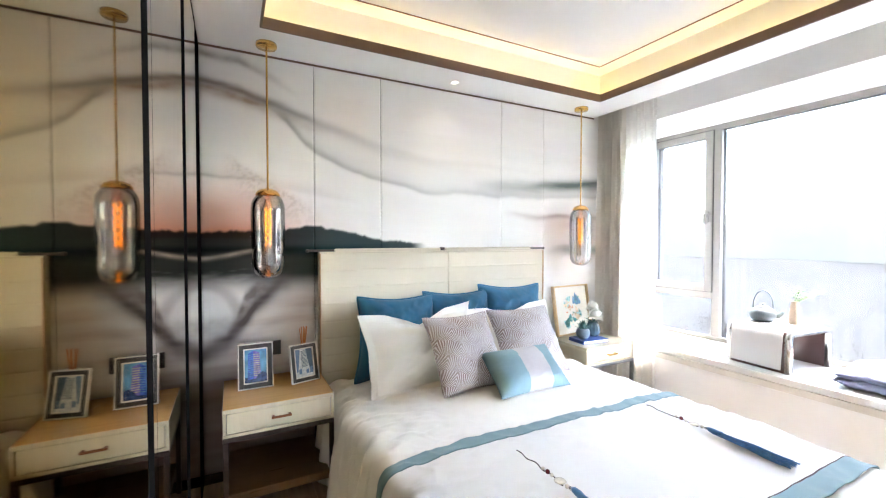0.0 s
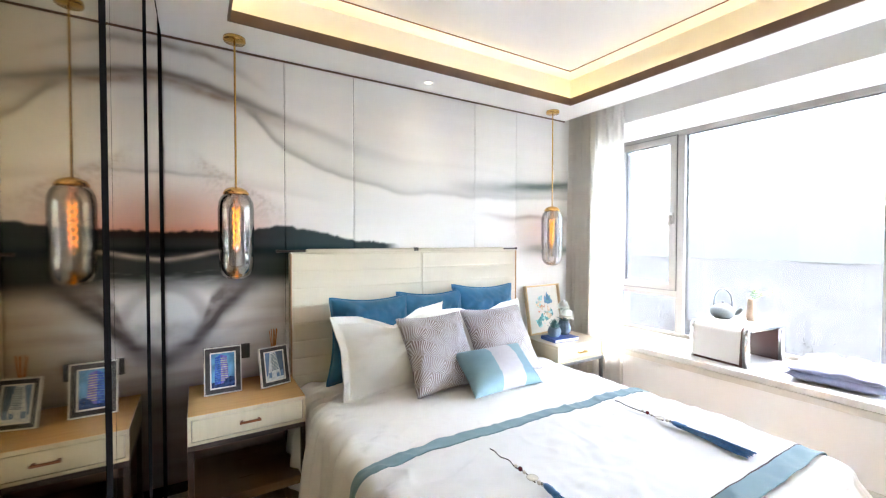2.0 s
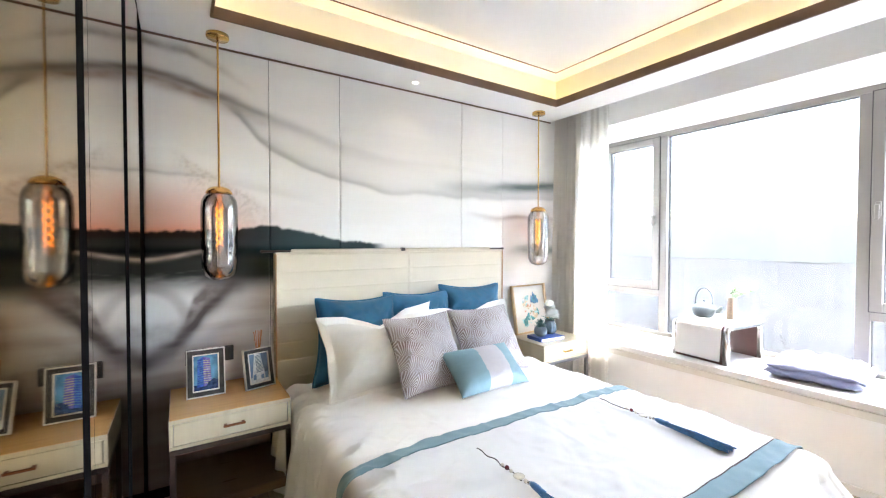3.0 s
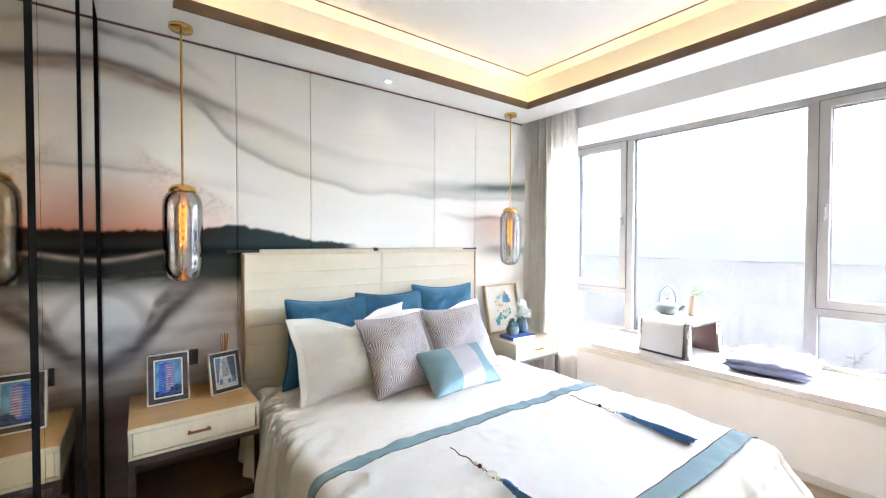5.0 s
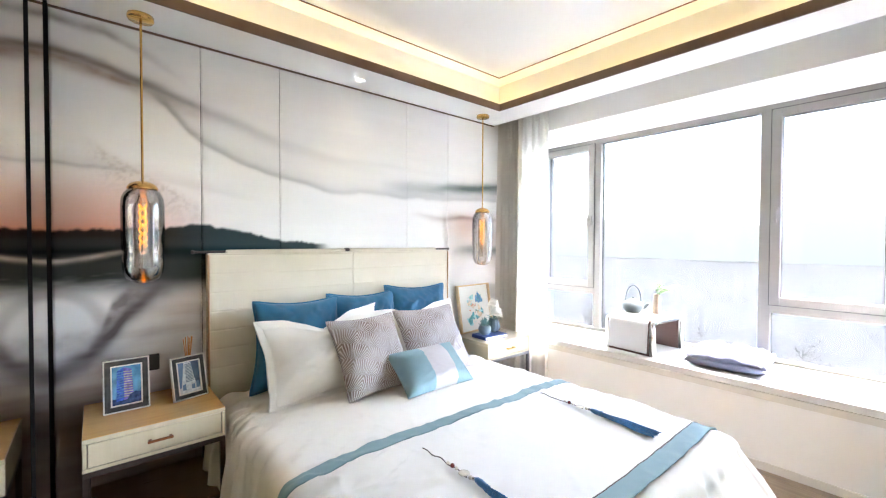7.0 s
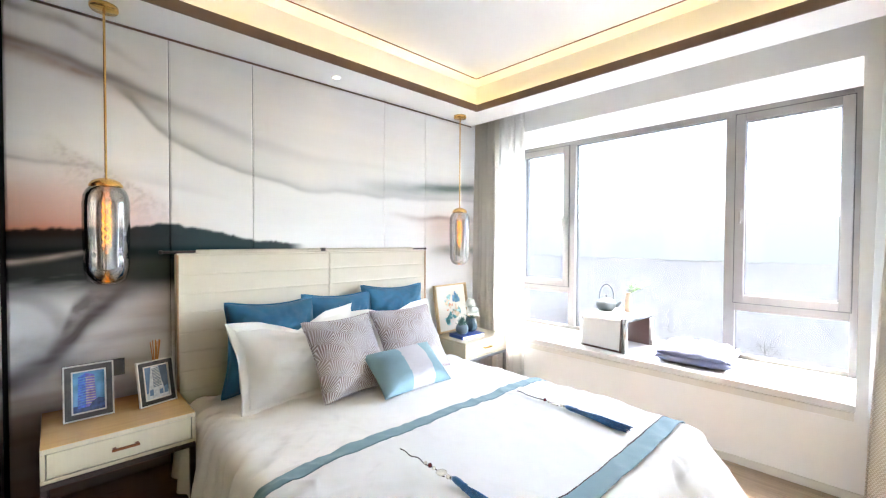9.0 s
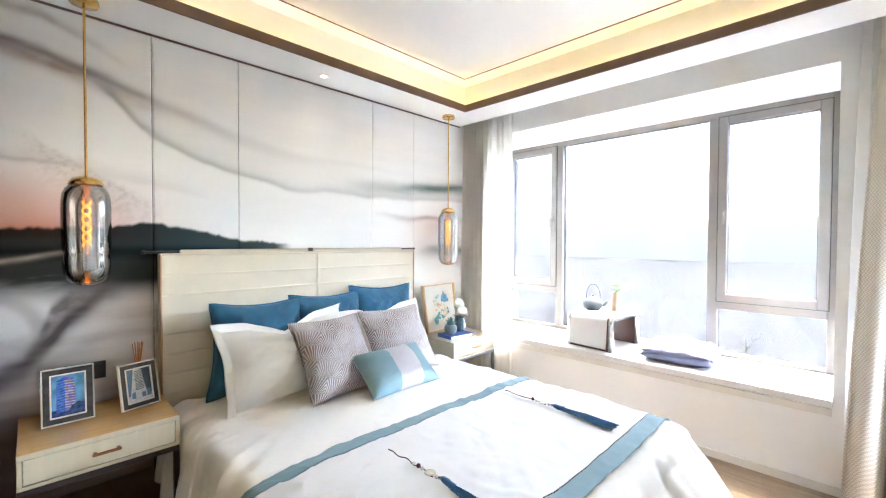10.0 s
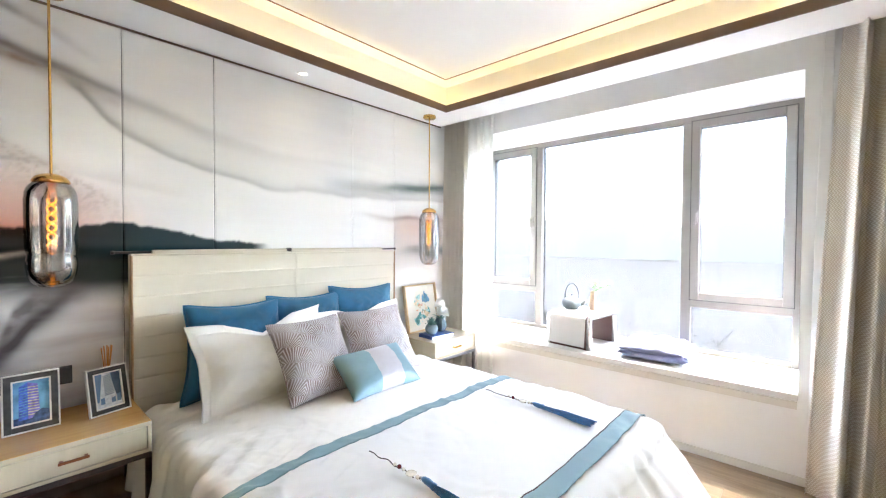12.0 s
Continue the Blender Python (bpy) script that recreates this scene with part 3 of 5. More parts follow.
for y0, y1, hy, s in ((M1 + MW / 2, Y1 - 0.025, M1 + MW / 2 + 0.03, 0.058), (Y0 + 0.045, M2 - MW / 2, M2 - MW / 2 - 0.03, 0.056)):
    z0, z1 = TR + 0.03, Z1 - 0.05
    bm = box(-0.045, 0.03, y0 - 0.006, y0 + s, z0 - 0.006, z1 + 0.006, 0.006)
    box(-0.045, 0.03, y1 - s, y1 + 0.006, z0 - 0.006, z1 + 0.006, 0.006, bm=bm)
    box(-0.0445, 0.03, y0 + s, y1 - s, z0 - 0.006, z0 + s, 0.006, bm=bm)
    box(-0.0445, 0.03, y0 + s, y1 - s, z1 - s, z1 + 0.006, 0.006, bm=bm)
    sash = part("casement_sash", bm, ALU, win)
    for n, o, i, f in (("outer_gasket", -0.011, -0.0062, -0.038), ("pane_gasket", s - 0.001, s + 0.005, -0.012)):
        bm = box(f, 0.0, y0 + o, y0 + i, z0 + o, z1 - o)
        box(f, 0.0, y1 - i, y1 - o, z0 + o, z1 - o, bm=bm)
        box(f, 0.0, y0 + i, y1 - i, z0 + o, z0 + i, bm=bm)
        box(f, 0.0, y0 + i, y1 - i, z1 - i, z1 - o, bm=bm)
        part(n, bm, GASKET, sash, "dark rubber seal")
    g = part("pane", box(-0.004, 0.004, y0 + s, y1 - s, z0 + s, z1 - s), PANE, sash, "glass pane with a dark tint that dims the outside view")
    g.visible_shadow = False
    bm = box(-0.062, -0.045, hy - 0.014, hy + 0.014, 1.62, 1.72, 0.004)
    box(-0.085, -0.062, hy - 0.010, hy + 0.010, 1.665, 1.695, 0.004, bm=bm)
    box(-0.098, -0.084, hy - 0.011, hy + 0.011, 1.60, 1.70, 0.005, bm=bm)
    part("casement_handle", bm, ALU, sash, "grey window lever handle")
for b in ((M2 + MW / 2, M1 - MW / 2, Z0 + 0.035, Z1 - 0.05), (M1 + MW / 2, Y1 - 0.025, Z0 + 0.035, TR - 0.04), (Y0 + 0.045, M2 - MW / 2, Z0 + 0.035, TR - 0.04)):
    g = part("pane", box(-0.004, 0.004, *b), PANE, win, "glass pane with a dark tint that dims the outside view")
    g.visible_shadow = False


# ---- mirrored wardrobe doors ----
def mirror_door(y0, y1, near, far, glass_mat, label):
    """near, far: widths of the black stiles at its two ends."""
    w = y1 - y0
    t = thing("mirror_door", (MIRROR, y0, 0), label, "mirror door", "mirrored wardrobe doors")
    part("mirror_panel", box(-0.02, 0.0, near, w - far, 0.03, SOFFIT - 0.012), glass_mat, t)
    for a, b in ((0.0, near), (w - far, w)):
        part("door_stile", box(-0.02, 0.0006, a, b, 0.0, SOFFIT - 0.003), MATT_BLACK, t)
    part("door_rail", box(-0.02, 0.002, near, w - far, SOFFIT - 0.012, SOFFIT - 0.003), MATT_BLACK, t)
    part("door_rail", box(-0.02, 0.002, near, w - far, 0.0, 0.03), BLACK, t)
    return t


door_a = mirror_door(-0.75, 1.102, 0.012, 0.067, MIRROR_BRONZE, "bronze tinted full-height mirror wardrobe door")
part("edge_strip", box(-0.02, 0.0008, 1.853, 1.897, 0.0, SOFFIT - 0.003), MIRROR_GREY, door_a, "clear bevelled mirror edge strip")
mirror_door(1.149, 1.889, 0.004, 0.061, MIRROR_GREY, "grey tinted full-height mirror wardrobe door")
mirror_door(1.890, 2.774, 0.058, 0.258, MIRROR_GREY, "grey tinted full-height mirror wardrobe door beside the bed wall")
mirror_door(WALL_S + 0.002, -0.752, 0.012, 0.012, MIRROR_BRONZE, "bronze tinted full-height mirror wardrobe door")


# ---- curtains ----
def curtain(name, y0, y1, x, z0, z1, folds, depth, material, label, seed, flare=0.0, n=160, taper=0.0):
    rnd = random.Random(seed)
    ph = [rnd.uniform(0, 6.28) for _ in range(4)]
    w = y1 - y0

    def fn(u, v):
        k = 2 * math.pi * folds
        q = u + 0.018 * math.sin(2 * math.pi * 2.3 * u + ph[0])
        a = math.sin(k * q + ph[1]) + 0.3 * math.sin(2 * k * q + ph[2]) + 0.25 * math.sin(0.37 * k * q + ph[3])
        amp = depth * (0.7 + 0.3 * (1 - v) + 0.12 * math.sin(5 * v + 9 * u))
        spread = 1 + flare * (1 - v) ** 1.5
        return (x + amp * a * 0.6, y0 + (u * spread + taper * (1 - v) * (1 - u)) * w + 0.010 * math.sin(3 * v + 20 * u), z0 + v * (z1 - z0))
    t = thing(name, (x, (y0 + y1) / 2, 0), label, "curtain")
    solid(part("fabric", local(sheet(fn, n, 40), t), material, t, "", True), 0.003)

    def turned_up(u, v):
        p = fn(u, 0.036 * v)
        return (p[0] - 0.0035, p[1], p[2] - 0.001)
    solid(part("hem", local(sheet(turned_up, n, 2), t), material, t, "turned-up bottom hem", True), 0.002)
    return t


curtain("drape", 2.77, 2.50, 3.14, 0.02, 2.855, 8.5, 0.062, DRAPE_PLAIN, "greige heavy drape gathered beside the bed wall", 3, 0.0, 240)
curtain("sheer_curtain", 2.53, 2.205, 3.15, 0.02, 2.855, 4.2, 0.040, SHEER, "white sheer curtain gathered beside the drape", 5, 0.08, 200)
curtain("drape", -0.135, -0.56, 3.085, 0.02, 2.855, 4.3, 0.15, DRAPE, "taupe zigzag-woven drape gathered at the window", 8, 0.0, 240, -0.30)
curtain("drape", -0.575, -0.92, 3.12, 0.02, 2.855, 2.2, 0.10, DRAPE, "pale zigzag-woven drape end against the wall", 12, 0.0, 160)
curtain("sheer_curtain", -0.06, -0.26, 3.185, 0.02, 2.855, 2.6, 0.026, SHEER, "white sheer curtain at the bay's end", 9, 0.0, 90, -0.22)


# ---- pendant lamps ----
def pendant_lamp():
    t = thing("pendant_lamp", (0.195, 2.615, 1.235), "smoked glass capsule pendant on a brass rod, filament glowing", "pendant lamp", "bedside pendant lamps")
    part("canopy", lathe([(0, SOFFIT - 1.236), (0.057, SOFFIT - 1.236), (0.058, SOFFIT - 1.252), (0.054, SOFFIT - 1.260), (0, SOFFIT - 1.260)], 40), GOLD, t, "brass ceiling canopy", True)
    part("rod", lathe([(0.0055, 0.50), (0.0055, SOFFIT - 1.258)], 12), GOLD, t, "brass rod", True)
    part("cap", lathe([(0.0, 0.532), (0.012, 0.530), (0.030, 0.526), (0.055, 0.514), (0.066, 0.498), (0.068, 0.488), (0.064, 0.487), (0.0, 0.492)], 40), GOLD, t, "domed brass cap", True)
    prof = [(0.062, 0.487), (0.078, 0.470), (0.090, 0.442), (0.094, 0.40), (0.094, 0.30), (0.093, 0.20), (0.088, 0.165), (0.086, 0.15), (0.090, 0.13),
            (0.091, 0.10), (0.086, 0.06), (0.072, 0.028), (0.045, 0.008), (0.0, 0.0)]
    part("glass_shade", lathe(prof, 48), SMOKE, t, "smoked capsule glass", True)
    part("bulb", lathe([(0.016, 0.46), (0.020, 0.44), (0.034, 0.41), (0.037, 0.38), (0.037, 0.19), (0.032, 0.165), (0.0, 0.15)], 32), CLEAR, t, "clear tubular bulb", True)
    part("socket", lathe([(0, 0.489), (0.018, 0.487), (0.019, 0.45), (0.014, 0.445), (0, 0.445)], 24), GOLD, t, "brass socket", True)
    pts = []
    for i in range(96):
        a = i / 95
        pts.append((0.016 * math.cos(a * 2.5 * 2 * math.pi), 0.016 * math.sin(a * 2.5 * 2 * math.pi), 0.195 + 0.215 * a))
    bm = tube(pts, 0.0032, 6)
    pts2 = [(-x, -y, z) for x, y, z in pts]
    tube(pts2, 0.0032, 6, bm)
    part("filament", bm, FILAMENT, t, "glowing orange spiral filament")
    return t


lamp = pendant_lamp()
copy_thing(lamp, pose(2.72, 2.615, 1.235))

# downlight in the soffit
dl = thing("downlight", (1.458, 2.616, SOFFIT), "small round recessed ceiling spot, lit", "downlight")
part("ring", lathe([(0.024, -0.002), (0.033, -0.004), (0.035, -0.001), (0.035, 0.0)], 32), WHITE_METAL, dl, "white ring", True)
part("lens", lathe([(0, -0.002), (0.024, -0.002)], 32), SPOT, dl, "lit lens")

# switch plate
sw = thing("switch_plate", (0.15, WALL_N - 0.019, 0.778), "dark brown double switch and socket plate on the panelled wall", "switch plate")
part("plate", box(-0.125, 0.125, -0.010, 0.0, -0.045, 0.045, 0.003), PLASTIC_DARK, sw)
for x in (-0.083, 0.0, 0.083):
    part("rocker", box(x - 0.036, x + 0.036, -0.013, -0.010, -0.038, 0.038, 0.0012), PLASTIC_DARK, sw)


# ---- bed ----
BX0, BX1, BY0, BY1, BTOP = 0.60, 2.28, 0.605, 2.62, 0.555
bed = thing("bed", (1.43, 1.65, 0), "double bed with channel-tufted cream leather headboard", "bed")
HX0, HX1, HZ = 0.502, 2.352, 1.385
HY = 2.68


def tufted(x0, x1, z0, z1):
    """One half of the headboard with horizontal channels."""
    rows, sub = 9, 28
    h = (z1 - z0) / rows

    def fn(u, v):
        z = z0 + v * (z1 - z0)
        q = (z1 - z) / h % 1.0
        rise = 0.0027 * (1 - abs(2 * q - 1) ** 24) + 0.0012 * (1 - (2 * q - 1) ** 2)
        e = min(u, 1 - u) * (x1 - x0)
        rise *= min(1, e / 0.008) ** 0.5
        rise += 0.0016 * noise.noise((u * 9, v * 14, x0)) + 0.0007 * noise.noise((u * 34, v * 9, x0 + 2)) * abs(2 * q - 1)
        return (x0 + u * (x1 - x0), HY - rise, z)
    return sheet(fn, 60, rows * sub)


HM = 1.442
part("headboard_frame", local(box(HX0 + 0.004, HX1 - 0.004, HY + 0.001, WALL_N - 0.022, 0.10, HZ - 0.002, 0.012), bed), LEATHER, bed)
for x0, x1 in ((HX0 + 0.006, HM - 0.001), (HM + 0.001, HX1 - 0.006)):
    part("headboard_cushion", local(tufted(x0, x1, 0.374, HZ - 0.012), bed), LEATHER, bed, "cream leather with horizontal channels", True)
part("headboard_seam", local(box(HM - 0.004, HM + 0.004, HY - 0.0065, HY + 0.002, 0.4, HZ - 0.012, 0.003), bed), LEATHER, bed)
for x in (HX0 + 0.002, HX1 - 0.002):
    part("headboard_piping", local(tube([(x, HY - 0.004, 0.15 + i * (HZ - 0.16) / 12) for i in range(13)], 0.006), bed), PIPING, bed, "tan piping")
part("headboard_piping", local(tube([(HX0 + (HX1 - HX0) * i / 12, HY - 0.004, HZ - 0.006) for i in range(13)], 0.005), bed), LEATHER, bed)
part("rail_rod", local(tube([(0.43 + i * (2.385 - 0.43) / 10, HY + 0.03, 1.392) for i in range(11)], 0.007), bed), DARK_WOOD, bed, "dark metal rod over the headboard")
for x0, x1 in ((0.60, 1.385), (1.42, 2.235)):
    part("leather_sleeve", local(box(x0, x1, HY + 0.012, HY + 0.05, 1.372, 1.404, 0.012), bed), LEATHER, bed, "cream leather loop over the rod")
part("rod_joint", local(box(1.388, 1.417, HY + 0.014, HY + 0.048, 1.382, 1.408, 0.004), bed), DARK_WOOD, bed)
for x in (0.432, 2.383):
    part("rod_finial", local(ball((x, HY + 0.03, 1.392), 0.011), bed), DARK_WOOD, bed, "", True)
part("bed_base", local(box(BX0 + 0.05, BX1 - 0.05, BY0 + 0.06, HY - 0.002, 0.02, 0.30, 0.02), bed), LEATHER, bed)
part("mattress", local(box(BX0 + 0.02, BX1 - 0.02, BY0 + 0.03, HY - 0.03, 0.30, 0.525, 0.05, 3), bed), LINEN, bed, "white mattress")


def drape_point(a, b, lift=0.0, fall=0.50, seed=0.0):
    """Cloth lying over the bed: a across, b along; past the edges it hangs in soft folds."""
    cx, cy = min(max(a, BX0), BX1), max(b, BY0)
    dx, dy = a - cx, b - cy
    d = math.hypot(dx, dy)
    puff = 0.012 * noise.noise((a * 2.2, b * 2.2, seed)) + 0.005 * noise.noise((a * 7, b * 7, seed + 3)) + 0.0025 * noise.noise((a * 19, b * 15, seed + 5))
    puff += 0.016 * max(0, noise.noise((a * 1.4 + b * 2.1, (a - b) * 6.5, 2.0)))
    edge = min(cx - BX0, BX1 - cx, cy - BY0)
    ruck = 1.8 * noise.noise(((cy - 0.9 * cx) * 11, edge * 2.0, 6.0))
    puff += 0.006 * math.exp(-max(0.0, edge) / 0.10) * ruck
    puff += 0.007 * max(0, noise.noise((a * 3.0 - b * 5.0, (a + b) * 2.0, 8.0)))
    for ka, kb, kz in ((4.2, 2.3, 11.0), (-2.6, 5.1, 13.0), (7.5, 6.1, 15.0)):
        puff += 0.04 * max(0.0, 0.16 - abs(noise.noise((a * ka + b * 1.3, b * kb - a * 0.9, kz)))) * max(0.0, 0.3 + noise.noise((a * 1.7, b * 1.7, kz + 1)))
    side = max(0.0, cx - BX0)
    puff += 0.013 * math.exp(-side / 0.22) * noise.noise((cy * 10 - side * 4 + noise.noise((cy * 3, side * 3, 1.0)), side * 2.2, 9.0))
    puff += 0.006 * math.exp(-side / 0.5) * noise.noise((cy * 22 + side * 9, side * 6.0 - cy * 3, 17.0))
    run = noise.noise((cy * 7.5 + side * 3.5 + 0.8 * noise.noise((cy * 4, side * 3, 2.0)), side * 1.6, 21.0))
    puff += 0.055 * math.exp(-side / 0.26) * max(0.0, 0.13 - abs(run))
    fine = noise.noise((cy * 16 - side * 6, side * 5.0, 27.0))
    puff += 0.022 * math.exp(-side / 0.40) * max(0.0, 0.12 - abs(fine))
    crown = 0.022 * min(1, max(0, edge) / 0.35) ** 0.6
    if d < 1e-6:
        return Vector((a, b, BTOP - 0.012 + crown + puff + lift))
    nx, ny = dx / d, dy / d
    r = 0.075
    arc = r * math.pi / 2
    if d < arc:
        out, z = r * math.sin(d / r), -r * (1 - math.cos(d / r))
    else:
        flare = 0.10 + 0.50 * max(0, -ny)
        out, z = r + flare * (d - arc), -r - (d - arc) * (1 - 0.2 * max(0, -ny))
    z = max(z, -fall)
    along = cy * 1.0 - cx * 0.9 + math.atan2(ny, nx) * 0.30
    hang = min(1, max(0, d - 0.02) / 0.24)
    fold = math.sin(along * 21 + 3 * noise.noise((along * 2.1, 0, 4))) + 0.45 * math.sin(along * 47 + 1.3)
    fold += 0.6 * noise.noise((along * 5, d * 1.2, 1.5))
    out += hang * (0.020 * max(-0.7, fold) + 0.020) + 0.016 * min(1, d / 0.08) * noise.noise((along * 13, d * 1.5, 6.0)) + 0.006 * min(1, d / 0.08) * math.sin(along * 55 + 9 * noise.noise((along * 2, d, 3.0)))
    return Vector((cx + nx * (out + lift), cy + ny * (out + lift), BTOP - 0.012 + z + lift * 0.6 + puff * (1 - hang)))


duvet = part("duvet", sheet(lambda u, v: drape_point(BX0 - 0.53 + u * (BX1 - BX0 + 1.06), BY0 - 0.53 + v * (2.60 - BY0 + 0.53)), 320, 300), LINEN, None, "", True)
tagged(duvet, "white cotton duvet hanging in soft folds over the bed", "duvet")
solid(duvet, 0.010)


def throw_strip(b0, b1, lift, nv, hang=0.38):
    def fn(u, v):
        a = BX0 - hang + u * (BX1 - BX0 + 2 * hang)
        b = b0 + v * (b1 - b0) + 0.018 * math.sin(a * 2.3 + 0.4) + 0.002 * math.sin(a * 9)
        return drape_point(a, b, lift)
    return sheet(fn, 280, nv)


throw = thing("bed_throw", (1.43, 1.0, BTOP), "ivory bed throw with dusty blue satin borders across the bed", "throw")
for n, b0, b1, lift, m, k in (("throw_body", 0.722, 1.46, 0.010, THROW, 110), ("border_band", 1.455, 1.524, 0.014, BAND, 12), ("border_band", 0.645, 0.724, 0.014, BAND, 14)):
    ob = part(n, local(throw_strip(b0, b1, lift, k), throw), m, throw, "dusty blue satin border" if m is BAND else "", True)
    solid(ob, 0.004)
part("border_cord", local(tube([drape_point(BX0 - 0.3 + i * (BX1 - BX0 + 0.6) / 80, 0.726 + 0.018 * math.sin((BX0 - 0.3 + i * (BX1 - BX0 + 0.6) / 80) * 2.3 + 0.4), 0.013) for i in range(81)], 0.0028, 5), throw), CORD, throw, "dark piping along the border")


def tassel(x, y0, y1, seed):
    """Beaded cord and silk tassel lying on the throw, cord end first."""
    rnd = random.Random(seed)
    t = thing("tassel", (x, (y0 + y1) / 2, BTOP + 0.02), "royal blue silk tassel on a beaded brown cord", "tassel", "bed tassels")
    at = lambda q, side=0.0, up=0.0: drape_point(x + side, y0 + q * (y1 - y0), 0.016) + Vector((0, 0, up)) - t.location
    part("cord", tube([at(q / 20 * 0.42, 0.004 * math.sin(q * 0.9), 0.003) for q in range(21)], 0.0022, 6), CORD, t, "thin dark cord")
    for q, r, m in ((0.25, 0.007, BEAD_PEARL), (0.29, 0.009, BEAD_RED), (0.325, 0.007, BEAD_PEARL), (0.445, 0.008, BEAD_PEARL), (0.47, 0.007, STEEL)):
        part("bead", ball(at(q, 0, 0.006), r), m, t, "small bead", True)
    part("shell_disc", ball(at(0.385, 0.004, 0.006), 0.022, None, (1, 1, 0.25), 20, 10), BEAD_PEARL, t, "pearly shell disc", True)
    part("tassel_head", tube([at(q, 0, 0.010) for q in (0.48, 0.50, 0.53, 0.56, 0.58)], [0.006, 0.011, 0.013, 0.012, 0.014], 12), TASSEL_BLUE, t, "wrapped blue head", True)
    bm = bmesh.new()
    for i in range(110):
        a, w = rnd.uniform(-1, 1), rnd.uniform(0.93, 1.0)
        h = rnd.uniform(0.002, 0.018) * (1 - 0.6 * abs(a))
        wv = rnd.uniform(-0.004, 0.004)
        tube([at(0.56 + (w - 0.56) * s, a * (0.012 + 0.030 * s) + wv * math.sin(3 * s), h * (1 - 0.35 * s) + 0.002) for s in (0, 0.25, 0.5, 0.75, 1.0)], 0.0017, 4, bm)
    part("tassel_threads", bm, TASSEL_BLUE, t, "loose silk threads")
    return t


tassel(1.93, 1.39, 0.748, 1)
tassel(1.045, 1.345, 0.70, 2)


# ---- pillows ----
def cushion(w, h, d, seed, pinch=0.07, n=36, chop=0.0, power=3.0, crumple=1.0, hem=(0.0, 0.0), soft=0.0, taper=0.0):
    """A stuffed cover standing on its edge: x across, z up, y thickness."""
    def shell(sign):
        def fn(u, v):
            a, b = 2 * u - 1, 2 * v - 1
            x = a * (1 - pinch * (1 - b * b)) * w / 2
            z = b * (1 - pinch * (1 - a * a)) * h / 2
            ear = 1 - soft * (a * b) ** 12
            x, z = x * ear * (1 - taper * b), z * ear
            ia, ib = min(1, abs(a) / (1 - hem[0])), min(1, abs(b) / (1 - hem[1]))
            t = max(0, (1 - ia ** power) * (1 - ib ** power)) ** (0.6 if power > 2.5 else 0.95)
            crease = 0.012 * noise.noise((a * 2.5 + seed, b * 2.5, sign)) + 0.006 * noise.noise((a * 7 + seed, b * 7, sign))
            crease += 0.010 * noise.noise((a * 1.3 + b * 3.1 + seed, (a - b) * 5, 2.2))
            for ca, cb in ((-1, -1), (-1, 1), (1, -1), (1, 1)):
                da, db = a - ca, b - cb
                far = math.hypot(da, db)
                fan = noise.noise((math.atan2(db, da) * 5.5, seed + ca * 2.7, cb * 3.1 + sign))
                crease += 0.012 * fan * far * math.exp(-(far / 0.70) ** 2)
            rid = abs(noise.noise((a * 1.7 + 0.6 * b + seed * 3, b * 2.3 - 0.4 * a, sign + 7)))
            crease -= 0.003 * max(0.0, 0.12 - rid) / 0.12
            y = sign * (d / 2 * t + crumple * crease * min(1, t * 1.4))
            if hem[0]:
                rag = max(0, max(abs(a) - 1 + hem[0], abs(b) - 1 + hem[1])) / hem[0]
                y += sign * 0.002 + rag * 0.018 * noise.noise((a * 2.2 + seed, b * 2.2, 5.0))
                y += 0.030 * max(0, a) ** 4 * max(0, b) ** 4 * (1 if seed == 5 else -1)
            z -= chop * max(0, 1 - abs(a) * 1.9) * max(0, b) ** 2
            return (x, y, z)
        return fn
    bm = sheet(shell(-1), n, n)
    sheet(shell(1), n, n, bm)
    bmesh.ops.remove_doubles(bm, verts=bm.verts, dist=0.0004)
    return bm


def rim(w, h, pinch, grow=0.0, n=24, chop=0.0, taper=0.0, ears=0.045):
    out = []
    for k in range(4):
        for i in range(n):
            s = 2 * i / n - 1
            a, b = ((s, -1), (1, s), (-s, 1), (-1, -s))[k]
            g = (1 + grow) * (1 - (ears if grow else 0.0) * (a * b) ** 12)
            out.append((a * (1 - pinch * (1 - b * b)) * w / 2 * g * (1 - taper * b), 0.0,
                        b * (1 - pinch * (1 - a * a)) * h / 2 * g - chop * max(0, 1 - abs(a) * 1.9) * max(0, b) ** 2))
    return out


